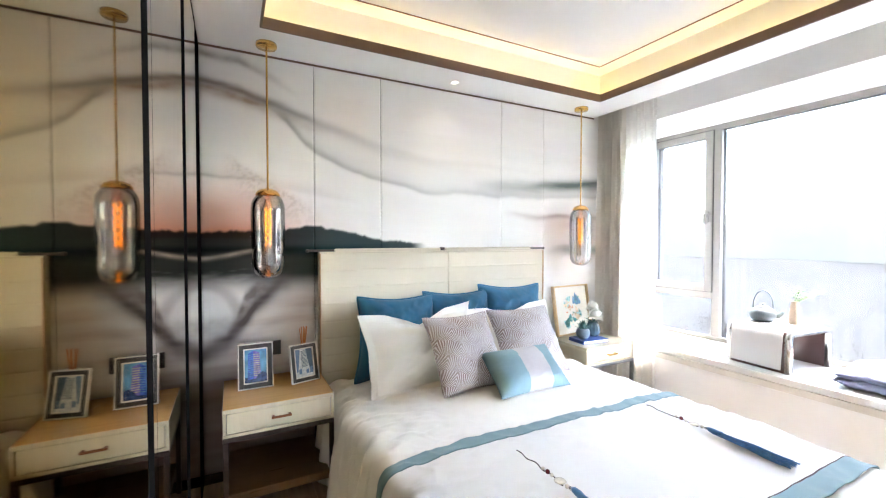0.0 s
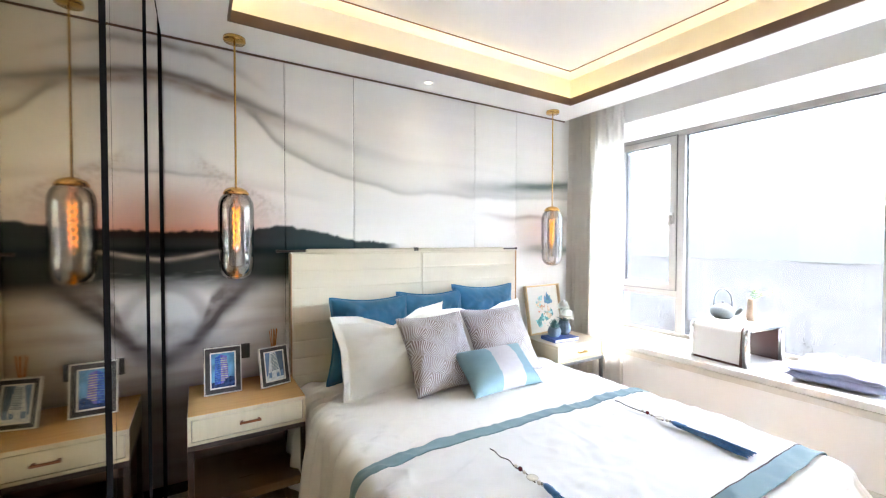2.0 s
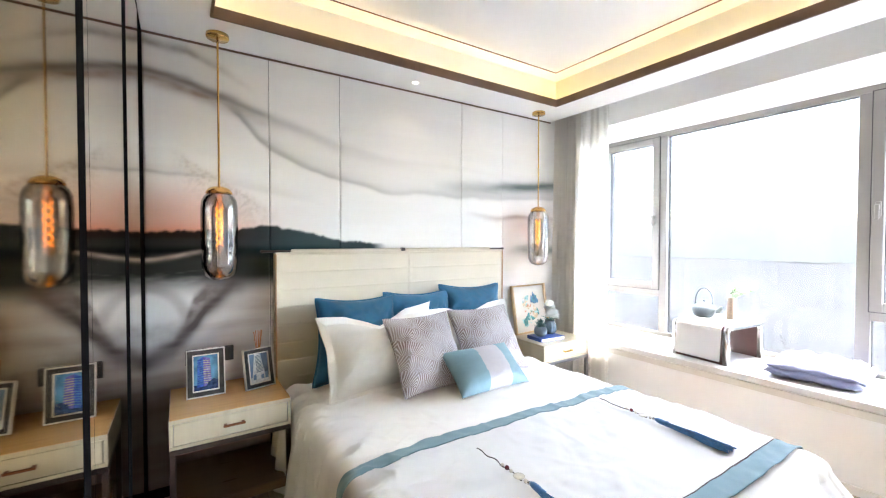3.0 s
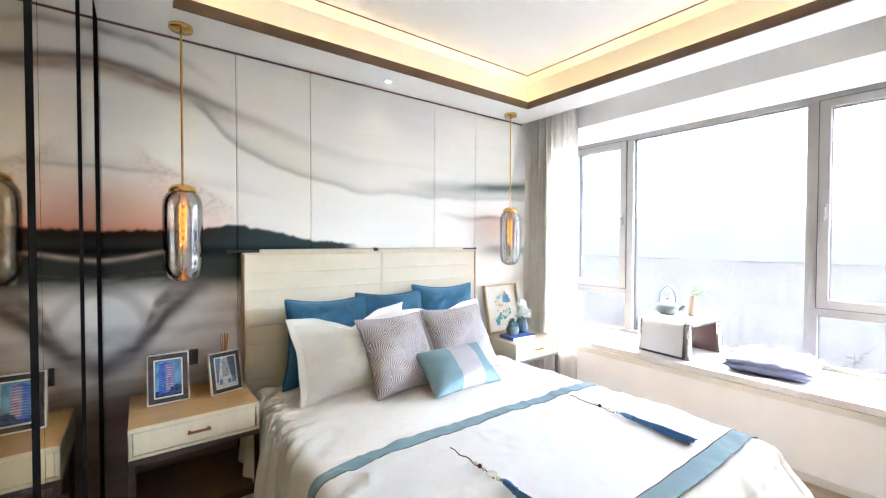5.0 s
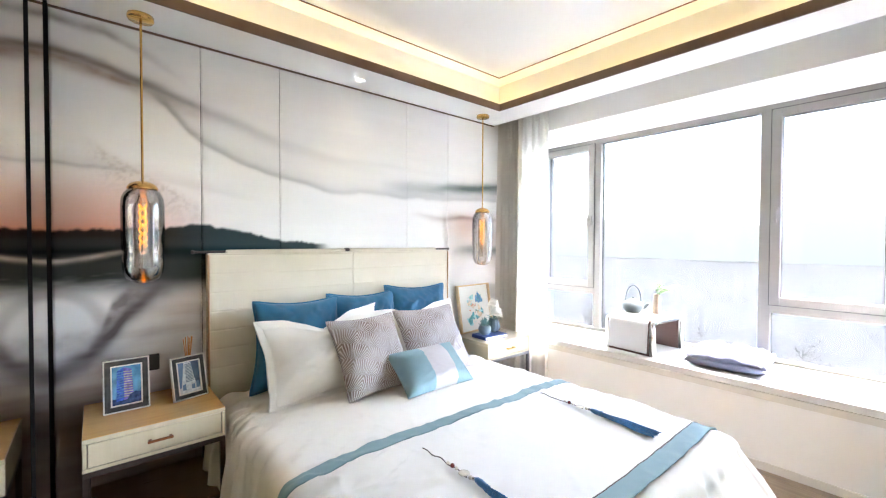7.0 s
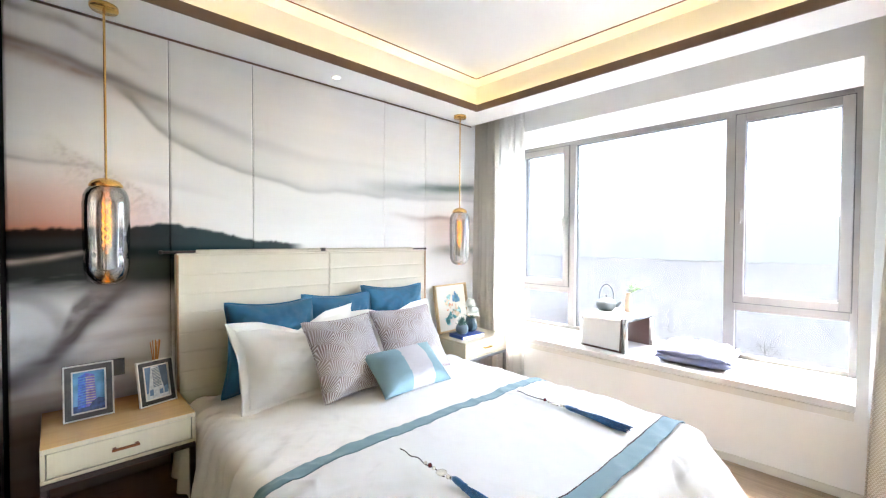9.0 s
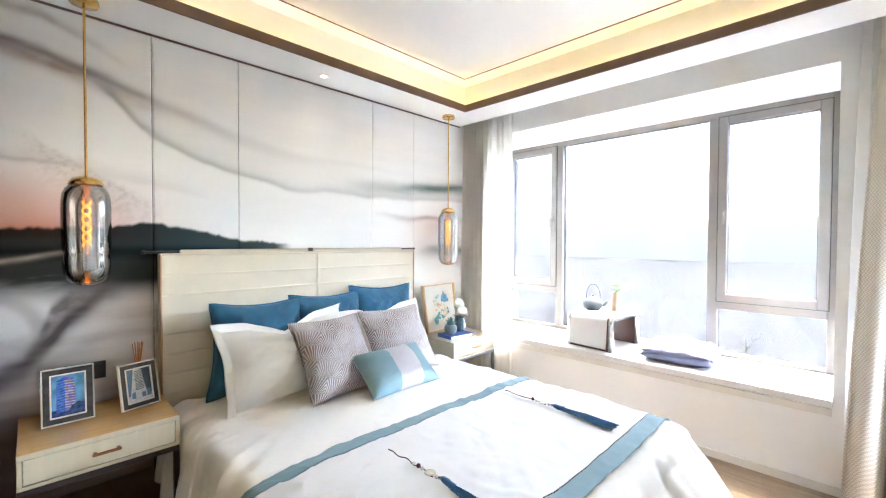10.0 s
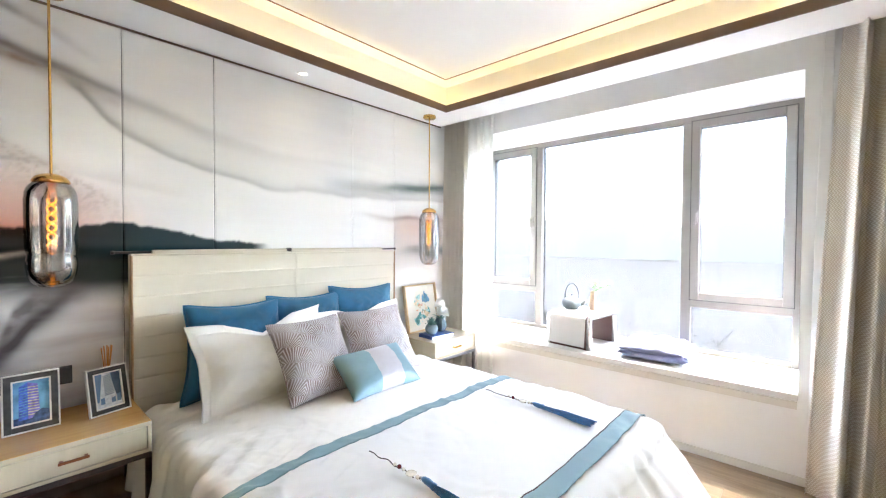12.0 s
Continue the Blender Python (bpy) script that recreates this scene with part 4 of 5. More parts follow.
def pillow(name, foot, w, h, d, lean, yaw, roll, material, label, seed, piping=None, flange=0.0, pinch=0.10, chop=0.0, bands=None, power=3.0, crumple=1.0, taper=0.0):
    """foot: where the middle of its lower edge rests; lean: degrees it leans back."""
    t = thing(name, foot, label, "pillow", "bed pillows")
    t.matrix_world = pose(*foot) @ pose(0, 0, 0, 0, 0, yaw) @ pose(0, 0, 0, -lean, 0, 0) @ pose(0, 0, h / 2, 0, roll, 0)
    if bands:
        bm = cushion(w, h, d, seed, pinch, 90, power=power, crumple=crumple)
        ob = part("cover", bm, bands[0], t, "", True)
        me = ob.data
        me.materials.append(bands[1])
        lo, hi = bands[2], bands[3]
        for p in me.polygons:
            if lo < p.center.x / (w / 2) < hi:
                p.material_index = 1
    elif flange:
        hw, hh = w + 2 * flange, h + 2 * flange
        hem = (2 * flange / hw, 2 * flange / hh)
        part("cover", cushion(hw, hh, d, seed, pinch, 84, chop, power, crumple, hem, 0.0, taper), material, t, "", True)
        seam = [(x * (1 - hem[0]), -0.0045, z * (1 - hem[1])) for x, y, z in rim(hw, hh, pinch, chop=chop, taper=taper)]
        part("flange_seam", tube(seam, 0.0016, 5, None, True), material, t, "stitched line along the flange", True)
    else:
        part("cover", cushion(w, h, d, seed, pinch, 64, chop, power, crumple, soft=0.02, taper=taper), material, t, "", True)
    if piping:
        part("piping", tube(rim(w, h, pinch, 0.004, chop=chop, taper=taper, ears=0.02), 0.0075 if piping is TEAL else 0.0055, 6, None, True), piping, t, "", True)
    if flange:
        inner, outer = rim(w, h, pinch, -0.01, chop=chop, taper=taper), rim(w + 2 * flange, h + 2 * flange, pinch * 0.9, 0.0, chop=chop, taper=taper)
        bm = bmesh.new()
        k = len(inner)
        rings = []
        for f in (0, 0.25, 0.5, 0.75, 1.0):
            rings.append([bm.verts.new((a[0] + f * (b[0] - a[0]), f * 0.013 * math.sin(i * 0.55 + seed) + f * 0.012 * noise.noise((i * 0.1, seed, 0)), a[2] + f * (b[2] - a[2]))) for i, (a, b) in enumerate(zip(inner, outer))])
        for r0, r1 in zip(rings, rings[1:]):
            for i in range(k):
                bm.faces.new((r0[i], r0[(i + 1) % k], r1[(i + 1) % k], r1[i]))
        solid(part("flange", bm, material, t, "flat white flange", True), 0.004, 0.0)
    return t


def palm_cloth():
    """Taupe and silver jacquard of fan-shaped fronds."""
    m, n, l, b = base_mat("silver_fan_jacquard")
    tc = n.new("ShaderNodeTexCoord")
    mp = n.new("ShaderNodeMapping")
    mp.inputs["Rotation"].default_value = (0, radians(-24), 0)
    l.new(tc.outputs["Object"], mp.inputs[0])
    warp = n.new("ShaderNodeTexNoise")
    warp.inputs["Scale"].default_value = 7.0
    l.new(mp.outputs[0], warp.inputs["Vector"])
    bend = n.new("ShaderNodeVectorMath")
    bend.operation = "MULTIPLY_ADD"
    bend.inputs[1].default_value = (0.012, 0.012, 0.012)
    l.new(warp.outputs["Color"], bend.inputs[0])
    l.new(mp.outputs[0], bend.inputs[2])
    sep = n.new("ShaderNodeSeparateXYZ")
    l.new(bend.outputs[0], sep.inputs[0])

    def math_node(op, a, b_=None):
        k = n.new("ShaderNodeMath")
        k.operation = op
        for i, s in enumerate((a, b_)):
            if s is None:
                continue
            if isinstance(s, (int, float)):
                k.inputs[i].default_value = s
            else:
                l.new(s, k.inputs[i])
        return k.outputs[0]
    CW, CH = 0.140, 0.085
    row = math_node("FLOOR", math_node("DIVIDE", sep.outputs["Z"], CH))
    shift = math_node("MULTIPLY", row, CW * 0.5)
    xs = math_node("ADD", sep.outputs["X"], shift)
    fx = math_node("SUBTRACT", math_node("FLOORED_MODULO", xs, CW), CW / 2)
    fz = math_node("ADD", math_node("FLOORED_MODULO", sep.outputs["Z"], CH), 0.045)
    ang = math_node("ARCTAN2", fx, fz)
    rays = math_node("SINE", math_node("MULTIPLY", ang, 29.0))
    rays = math_node("SUBTRACT", 1.0, math_node("MULTIPLY", math_node("ABSOLUTE", rays), 2.0))
    rad = math_node("SQRT", math_node("ADD", math_node("MULTIPLY", fx, fx), math_node("MULTIPLY", fz, fz)))
    fade = math_node("MULTIPLY", rays, math_node("MINIMUM", math_node("MULTIPLY", rad, 14.0), 1.0))
    ramp = n.new("ShaderNodeValToRGB")
    e = ramp.color_ramp.elements
    e[0].position, e[1].position = 0.15, 0.95
    e[0].color, e[1].color = (0.24, 0.175, 0.155, 1), (0.70, 0.67, 0.68, 1)
    mr = n.new("ShaderNodeMapRange")
    mr.inputs["From Min"].default_value = -1
    l.new(fade, mr.inputs["Value"])
    l.new(mr.outputs[0], ramp.inputs[0])
    # broad pale patches put a silky sheen into the colour
    cloud = n.new("ShaderNodeTexNoise")
    cloud.inputs["Scale"].default_value = 6.0
    l.new(tc.outputs["Object"], cloud.inputs["Vector"])
    cr = n.new("ShaderNodeMapRange")
    cr.inputs["From Min"].default_value, cr.inputs["From Max"].default_value, cr.inputs["To Max"].default_value = 0.40, 0.62, 0.6
    l.new(cloud.outputs[0], cr.inputs["Value"])
    mixc = n.new("ShaderNodeMix")
    mixc.data_type = "RGBA"
    l.new(cr.outputs[0], mixc.inputs["Factor"])
    l.new(ramp.outputs[0], mixc.inputs["A"])
    mixc.inputs["B"].default_value = (0.50, 0.475, 0.49, 1)
    l.new(mixc.outputs["Result"], b.inputs["Base Color"])
    b.inputs["Roughness"].default_value, b.inputs["Sheen Weight"].default_value = 0.58, 0.15
    bp = n.new("ShaderNodeBump")
    bp.inputs["Strength"].default_value, bp.inputs["Distance"].default_value = 0.10, 0.002
    l.new(mr.outputs[0], bp.inputs["Height"])
    l.new(bp.outputs[0], b.inputs["Normal"])
    return m


PALM = palm_cloth()
PT = BTOP + 0.008
pillow("teal_cushion", (0.985, 2.47, PT), 0.59, 0.54, 0.24, 12, 0, 1, TEAL, "petrol blue velvet cushion leaning on the headboard", 1, TEAL, pinch=0.13, crumple=1.2, taper=0.07)
pillow("teal_cushion", (1.46, 2.49, PT), 0.55, 0.545, 0.22, 12, 0, 1, TEAL, "petrol blue velvet cushion in the middle", 2, TEAL, pinch=0.13, crumple=1.2)
pillow("teal_cushion", (1.95, 2.51, PT), 0.59, 0.565, 0.23, 12, 0, 2, TEAL, "petrol blue velvet cushion beside the table with flowers", 3, TEAL, pinch=0.13, crumple=1.2)
pillow("white_pillow", (1.075, 2.22, PT + 0.004), 0.71, 0.45, 0.27, 26, 0, -2, LINEN, "white cotton pillow with a flat flange", 4, None, 0.045, 0.10, 0.085, None, 2.1, 0.75, 0.02)
pillow("white_pillow", (1.80, 2.22, PT + 0.004), 0.65, 0.43, 0.24, 26, 0, -2, LINEN, "white cotton pillow with a flat flange behind patterned cushion", 5, None, 0.045, 0.08, 0.05, None, 2.1, 1.2)
pillow("patterned_cushion", (1.295, 2.03, PT + 0.004), 0.48, 0.49, 0.18, 33, 3, 0, PALM, "taupe and silver fan-patterned cushion", 6, PALM, pinch=0.09, crumple=0.55)
pillow("patterned_cushion", (1.80, 2.07, PT + 0.004), 0.51, 0.49, 0.17, 33, -2, 0, PALM, "taupe and silver fan-patterned cushion beside small cushion", 7, PALM, pinch=0.09, crumple=0.55)
pillow("lumbar_cushion", (1.585, 1.84, PT + 0.01), 0.52, 0.31, 0.17, 50, 0, 0, LIGHT_BLUE, "small light blue cushion with a pearl grey middle band", 8, None, 0, 0.07, 0, (LIGHT_BLUE, GREY_BAND, -0.22, 0.45), 3.0, 0.18)


# ---- bedside tables ----
def bedside_table(x, label, top, pull, frame_m):
    """Empty at the middle of the footprint."""
    t = thing("bedside_table", (x, 2.535, 0), label, "bedside table", "bedside tables")
    w, y0, y1 = 0.275, -0.245, 0.24
    part("top", box(-w, w, y0, y1, 0.588, 0.6078, 0.002), CREAM_LACQUER, t)
    part("top_veneer", box(-w + 0.001, w - 0.001, y0 + 0.001, y1, 0.6079, 0.61, 0.0008), top, t, "glossy pale top face")
    bm = box(-w, w, y0, y0 + 0.25, 0.465, 0.481, 0.002)
    box(-w, -w + 0.016, y0, y1, 0.481, 0.5875, 0.002, bm=bm)
    box(w - 0.016, w, y0, y1, 0.481, 0.5875, 0.002, bm=bm)
    box(-w, w, y0 + 0.25, y1, 0.465, 0.481, 0.002, bm=bm)
    part("body", bm, CREAM_LACQUER, t)
    dr = part("drawer", box(-w + 0.019, w - 0.019, y0 + 0.003, y0 + 0.30, 0.484, 0.585, 0.002), CREAM_LACQUER, t)
    bm = box(-0.05, 0.05, y0 - 0.024, y0 - 0.014, 0.5, 0.512, 0.003)
    for x in (-0.040, 0.040):
        box(x - 0.006, x + 0.006, y0 - 0.015, y0 + 0.004, 0.501, 0.511, bm=bm)
    bmesh.ops.translate(bm, verts=bm.verts, vec=(0, 0, 0.030))
    part("pull", bm, pull, dr, "metal bar pull")
    for x in (-w + 0.012, w - 0.012):
        for y in (y0 + 0.012, y1 - 0.012):
            part("leg", box(x - 0.012, x + 0.012, y - 0.012, y + 0.012, 0.0, 0.440, 0.002), frame_m, t)
    bm = box(-w, w, y0, y0 + 0.024, 0.440, 0.464, 0.002)
    box(-w, w, y1 - 0.024, y1, 0.440, 0.464, 0.002, bm=bm)
    box(-w, -w + 0.024, y0 + 0.024, y1 - 0.024, 0.440, 0.464, 0.002, bm=bm)
    box(w - 0.024, w, y0 + 0.024, y1 - 0.024, 0.440, 0.464, 0.002, bm=bm)
    part("frame", bm, frame_m, t, "dark frame under the drawer box")
    part("shelf", box(-w + 0.024, w - 0.024, y0, y1, 0.13, 0.175, 0.003), SHELF_WOOD, t, "brown ash lower shelf")
    return t


bedside_table(0.227, "cream bedside table with ash top and dark frame legs", LIGHT_WOOD, COPPER_PULL, DARK_WOOD)
# matching table; window light is put into its paler top, pull and frame
bedside_table(2.735, "cream bedside table near the window, paler materials standing in for light", CREAM_LACQUER, GOLD, LIT_FRAME_METAL)


# ---- picture frames ----
def card(x0, z0, w, h, corners, y):
    """A flat printed shape; corners as shares of the print."""
    bm = bmesh.new()
    bm.faces.new([bm.verts.new((x0 + a * w, y, z0 + b * h)) for a, b in corners])
    return bm


def photo_frame(at, w, h, lean, yaw, kind, label):
    t = thing("photo_frame", at, label, "photo frame", "framed photographs")
    t.matrix_world = pose(*at) @ pose(0, 0, 0, 0, 0, yaw) @ pose(0, 0, 0, -lean, 0, 0)
    def ring(o, i, y0, y1, bm=None):
        a, b = w / 2 - o, w / 2 - i
        bm = box(-a, -b, y0, y1, o, h - o, 0.0008, bm=bm)
        box(b, a, y0, y1, o, h - o, 0.0008, bm=bm)
        box(-b, b, y0, y1, o, i, 0.0008, bm=bm)
        return box(-b, b, y0, y1, h - i, h - o, 0.0008, bm=bm)
    k = w * 0.19
    part("frame_edge", ring(0, 0.006, -0.010, 0.010), WHITE_METAL, t, "ivory outer edge")
    part("frame_face", ring(0.006, k - 0.006, -0.007, 0.010), FRAME_DARK, t, "smoky marbled face")
    part("frame_bead", ring(k - 0.006, k, -0.009, 0.008), WHITE_METAL, t, "ivory inner bead")
    part("backing", box(-w / 2 + 0.006, w / 2 - 0.006, 0.0101, 0.014, 0.006, h - 0.006), PLASTIC_DARK, t)
    x0, x1, z0, z1 = -w / 2 + k, w / 2 - k, k, h - k
    sky_m = PHOTO_SKY if kind == 0 else PHOTO_PALE
    part("photo", box(x0, x1, 0.0, 0.004, z0, z1), sky_m, t, "photograph of a tower")
    pw, ph = x1 - x0, z1 - z0
    if kind == 0:
        part("printed_tower", card(x0, z0, pw, ph, ((0.14, 0.1), (0.40, 0.1), (0.40, 0.97), (0.16, 0.88)), -0.0010), PHOTO_TOWER, t, "blue glass tower")
        part("printed_tower", card(x0, z0, pw, ph, ((0.40, 0.1), (0.74, 0.14), (0.68, 0.90), (0.40, 0.97)), -0.0010), PHOTO_LIT, t, "violet lit tower front")
        for i in range(11):
            f = 0.18 + 0.065 * i
            part("printed_storey", card(x0, z0, pw, ph, ((0.40, f + 0.012), (0.73 - 0.05 * f, f + 0.004), (0.73 - 0.05 * f, f + 0.022), (0.40, f + 0.034)), -0.0014), PHOTO_GOLD, t, "gold lit storey")
            part("printed_storey", card(x0, z0, pw, ph, ((0.16, f - 0.006), (0.40, f + 0.012), (0.40, f + 0.030), (0.16, f + 0.008)), -0.0014), PHOTO_SKY, t, "pale blue storey")
        part("printed_trees", card(x0, z0, pw, ph, ((0.5, 0.1), (1.0, 0.1), (1.0, 0.26), (0.8, 0.30), (0.6, 0.22)), -0.0018), PHOTO_NIGHT, t)
        part("printed_street", box(x0, x1, -0.0008, 0.0, z0, z0 + ph * 0.16), PHOTO_NIGHT, t)
    else:
        part("printed_flank", card(x0, z0, pw, ph, ((0.76, 0.1), (1.0, 0.1), (1.0, 1.0), (0.66, 1.0)), -0.0008), PHOTO_DUSK, t, "dusky sky beside the tower")
        part("printed_tower", card(x0, z0, pw, ph, ((0.10, 0.12), (0.86, 0.12), (0.74, 0.45), (0.62, 0.98), (0.30, 1.0)), -0.0010), PHOTO_WHITE, t, "white tower")
        for i in range(13):
            f = 0.34 + 0.047 * i
            part("printed_storey", card(x0, z0, pw, ph, ((0.34, f), (0.78 - 0.17 * f, f + 0.03), (0.78 - 0.17 * f, f + 0.052), (0.34, f + 0.024)), -0.0014), PHOTO_DUSK, t, "grey-blue window band")
        for q, k in ((0.16, 0.30), (0.58, 0.26), (0.80, 0.34)):
            part("printed_block", card(x0, z0, pw, ph, ((q, 0.1), (q + 0.16, 0.1), (q + 0.16, k), (q, k - 0.03)), -0.0018), PHOTO_PALE, t)
        part("printed_street", box(x0, x1, -0.0008, 0.0, z0, z0 + ph * 0.18), PHOTO_WHITE, t)
    leg = tube([(0, 0.014, h * 0.72), (0, 0.014 + 0.08, 0.085 * math.sin(radians(lean)) + 0.004)], 0.005, 6)
    part("easel_leg", leg, PLASTIC_DARK, t)
    return t


PHOTO_SKY = mat("photo_evening_sky", (0.10, 0.28, 0.50), 0.15, vary=0.5, scale=18, bump=0)
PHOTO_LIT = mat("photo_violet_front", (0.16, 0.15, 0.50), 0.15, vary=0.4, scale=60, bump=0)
PHOTO_PALE = mat("photo_grey_sky", (0.16, 0.25, 0.38), 0.15, vary=0.2, scale=12, bump=0)
PHOTO_TOWER = mat("photo_blue_tower", (0.05, 0.12, 0.52), 0.15, vary=0.6, scale=70, bump=0)
PHOTO_GOLD = mat("photo_gold_lights", (0.48, 0.48, 0.34), 0.15, vary=0.4, scale=60, bump=0)
PHOTO_NIGHT = mat("photo_dark_street", (0.03, 0.06, 0.16), 0.15, vary=0.8, scale=50, bump=0)
PHOTO_DUSK = mat("photo_slate_blue", (0.10, 0.14, 0.20), 0.15, vary=0.2, scale=20, bump=0)
PHOTO_WHITE = mat("photo_white_tower", (0.62, 0.66, 0.68), 0.15, vary=0.25, scale=60, bump=0)
photo_frame((0.118, 2.545, 0.612), 0.185, 0.255, 9, 0, 0, "smoky framed photo of a blue lit tower")
photo_frame((0.39, 2.53, 0.612), 0.168, 0.225, 13, 14, 1, "smoky framed photo of a pale tower")

# reed diffuser
rd = thing("reed_diffuser", (0.395, 2.66, 0.61), "brown reed diffuser bottle with orange reeds", "reed diffuser")
part("bottle", lathe([(0, 0), (0.032, 0), (0.034, 0.006), (0.034, 0.14), (0.030, 0.165), (0.018, 0.185), (0.018, 0.20), (0, 0.20)], 28), AMBER, rd, "", True)
part("collar", lathe([(0.0185, 0.183), (0.022, 0.184), (0.022, 0.20), (0.015, 0.203), (0, 0.203)], 24), COPPER_PULL, rd, "", True)
for i, (dx, dy) in enumerate(((-0.022, 0.0), (-0.010, 0.012), (0.0, -0.01), (0.010, 0.01), (0.022, 0.002), (0.016, -0.012))):
    part("reed", tube([(dx * 0.2, dy * 0.2, 0.05), (dx * 0.5, dy * 0.5, 0.2), (dx, dy, 0.30 + 0.006 * (i % 3))], 0.0028, 6), REED, rd)

# ---- far bedside table: art print, book, pot, flowers ----
art = thing("art_print", (2.80, 2.72, 0.612), "oak framed floral watercolour leaning on the wall", "picture")
art.matrix_world = pose(2.742, 2.70, 0.612) @ pose(0, 0, 0, 0, 0, 4) @ pose(0, 0, 0, -9, 0, 0)
AW, AH = 0.45, 0.44
bm = box(-AW / 2, -AW / 2 + 0.014, -0.026, 0.008, 0, AH, 0.002)
box(AW / 2 - 0.014, AW / 2, -0.026, 0.008, 0, AH, 0.002, bm=bm)
box(-AW / 2 + 0.014, AW / 2 - 0.014, -0.026, 0.008, 0, 0.014, 0.002, bm=bm)
box(-AW / 2 + 0.014, AW / 2 - 0.014, -0.026, 0.008, AH - 0.014, AH, 0.002, bm=bm)
part("frame", bm, OAK_FRAME, art, "honey oak frame")
part("mount", box(-AW / 2 + 0.014, AW / 2 - 0.014, -0.002, 0.006, 0.014, AH - 0.014), WHITE_METAL, art, "white mount")
rnd = random.Random(4)
PAINTS = [mat("watercolour_%s" % n, c, 0.7, vary=0.35, scale=40, bump=0) for n, c in (("teal", (0.12, 0.36, 0.38)), ("coral", (0.66, 0.36, 0.26)), ("sand", (0.66, 0.55, 0.40)), ("sage", (0.30, 0.46, 0.38)), ("aqua", (0.36, 0.62, 0.62)), ("blue", (0.12, 0.28, 0.46)), ("grey", (0.60, 0.61, 0.60)))]
for i in range(46):
    gx, gz, gs, pick = ((-0.05, 0.11, 0.05, (0, 4, 4)), (0.07, 0.31, 0.035, (5, 5, 0)), (0.0, 0.20, 0.07, (2, 1, 2)), (0.06, 0.16, 0.05, (3, 4, 0)), (-0.03, 0.29, 0.05, (2, 6, 4)))[i % 5]
    m = PAINTS[pick[i // 5 % 3]]
    cx, cz, r = gx + rnd.uniform(-gs, gs), gz + rnd.uniform(-gs, gs) * 0.8, rnd.uniform(0.010, 0.036)
    bm = bmesh.new()
    yy = -0.003 - 0.00012 * i
    st, asp = rnd.uniform(0, 6.28), rnd.uniform(0.4, 0.8)
    vs = []
    for k in range(14):
        b = k * 2 * math.pi / 14
        q = r * (1 + 0.22 * math.sin(3 * b + st) + 0.1 * math.sin(5 * b))
        ex, ez = q * math.cos(b), asp * q * math.sin(b)
        vs.append(bm.verts.new((cx + ex * math.cos(st) - ez * math.sin(st), yy, cz + ex * math.sin(st) + ez * math.cos(st))))
    bm.faces.new(vs)
    part("brush_mark", bm, m, art)

bk = thing("book", (2.665, 2.46, 0.61), "closed blue clothbound book lying on the bedside table", "book", turn=-5)
part("cover_board", box(-0.13, 0.13, -0.09, 0.09, 0.0, 0.003, 0.001), BOOK_BLUE, bk)
part("pages", box(-0.126, 0.124, -0.086, 0.086, 0.0031, 0.0259), PAPER, bk, "white page block")
part("cover_board", box(-0.13, 0.13, -0.09, 0.09, 0.026, 0.029, 0.001), BOOK_BLUE, bk)
part("spine", box(-0.134, -0.1301, -0.09, 0.09, 0.0, 0.029, 0.001), BOOK_BLUE, bk)

pot = thing("succulent_pot", (2.612, 2.475, 0.639), "round grey ceramic pot with a blue-green succulent", "potted plant")
part("pot", lathe([(0, 0), (0.035, 0.0), (0.052, 0.02), (0.057, 0.045), (0.052, 0.068), (0.040, 0.082), (0.036, 0.082), (0.040, 0.066), (0, 0.06)], 32), POT_GREY, pot, "", True)


def leaf(bm, base, tip, width, curl=0.2):
    base, tip = Vector(base), Vector(tip)
    d = tip - base
    side = d.cross(Vector((0, 0, 1)))
    side = side.normalized() if side.length > 1e-5 else Vector((1, 0, 0))
    up = side.cross(d).normalized()
    prev = None
    for i in range(6):
        s = i / 5
        c = base + d * s - up * curl * d.length * s * s * 0.5
        w = width * math.sin(math.pi * (0.08 + 0.90 * s)) / 2
        row = (bm.verts.new(c - side * w + up * w * 0.3), bm.verts.new(c), bm.verts.new(c + side * w + up * w * 0.3))
        if prev:
            bm.faces.new((prev[0], prev[1], row[1], row[0]))
            bm.faces.new((prev[1], prev[2], row[2], row[1]))
        prev = row


rnd = random.Random(9)
for i in range(26):
    a = i * 2.4
    r = 0.012 + 0.0022 * i
    bm = bmesh.new()
    leaf(bm, (0.008 * math.cos(a), 0.008 * math.sin(a), 0.064), (r * math.cos(a), r * math.sin(a), 0.150 - 0.0022 * i + rnd.uniform(-0.01, 0.01)), 0.022, 0.1)
    solid(part("leaf", bm, LEAF_DARK, pot, "", True), 0.002)

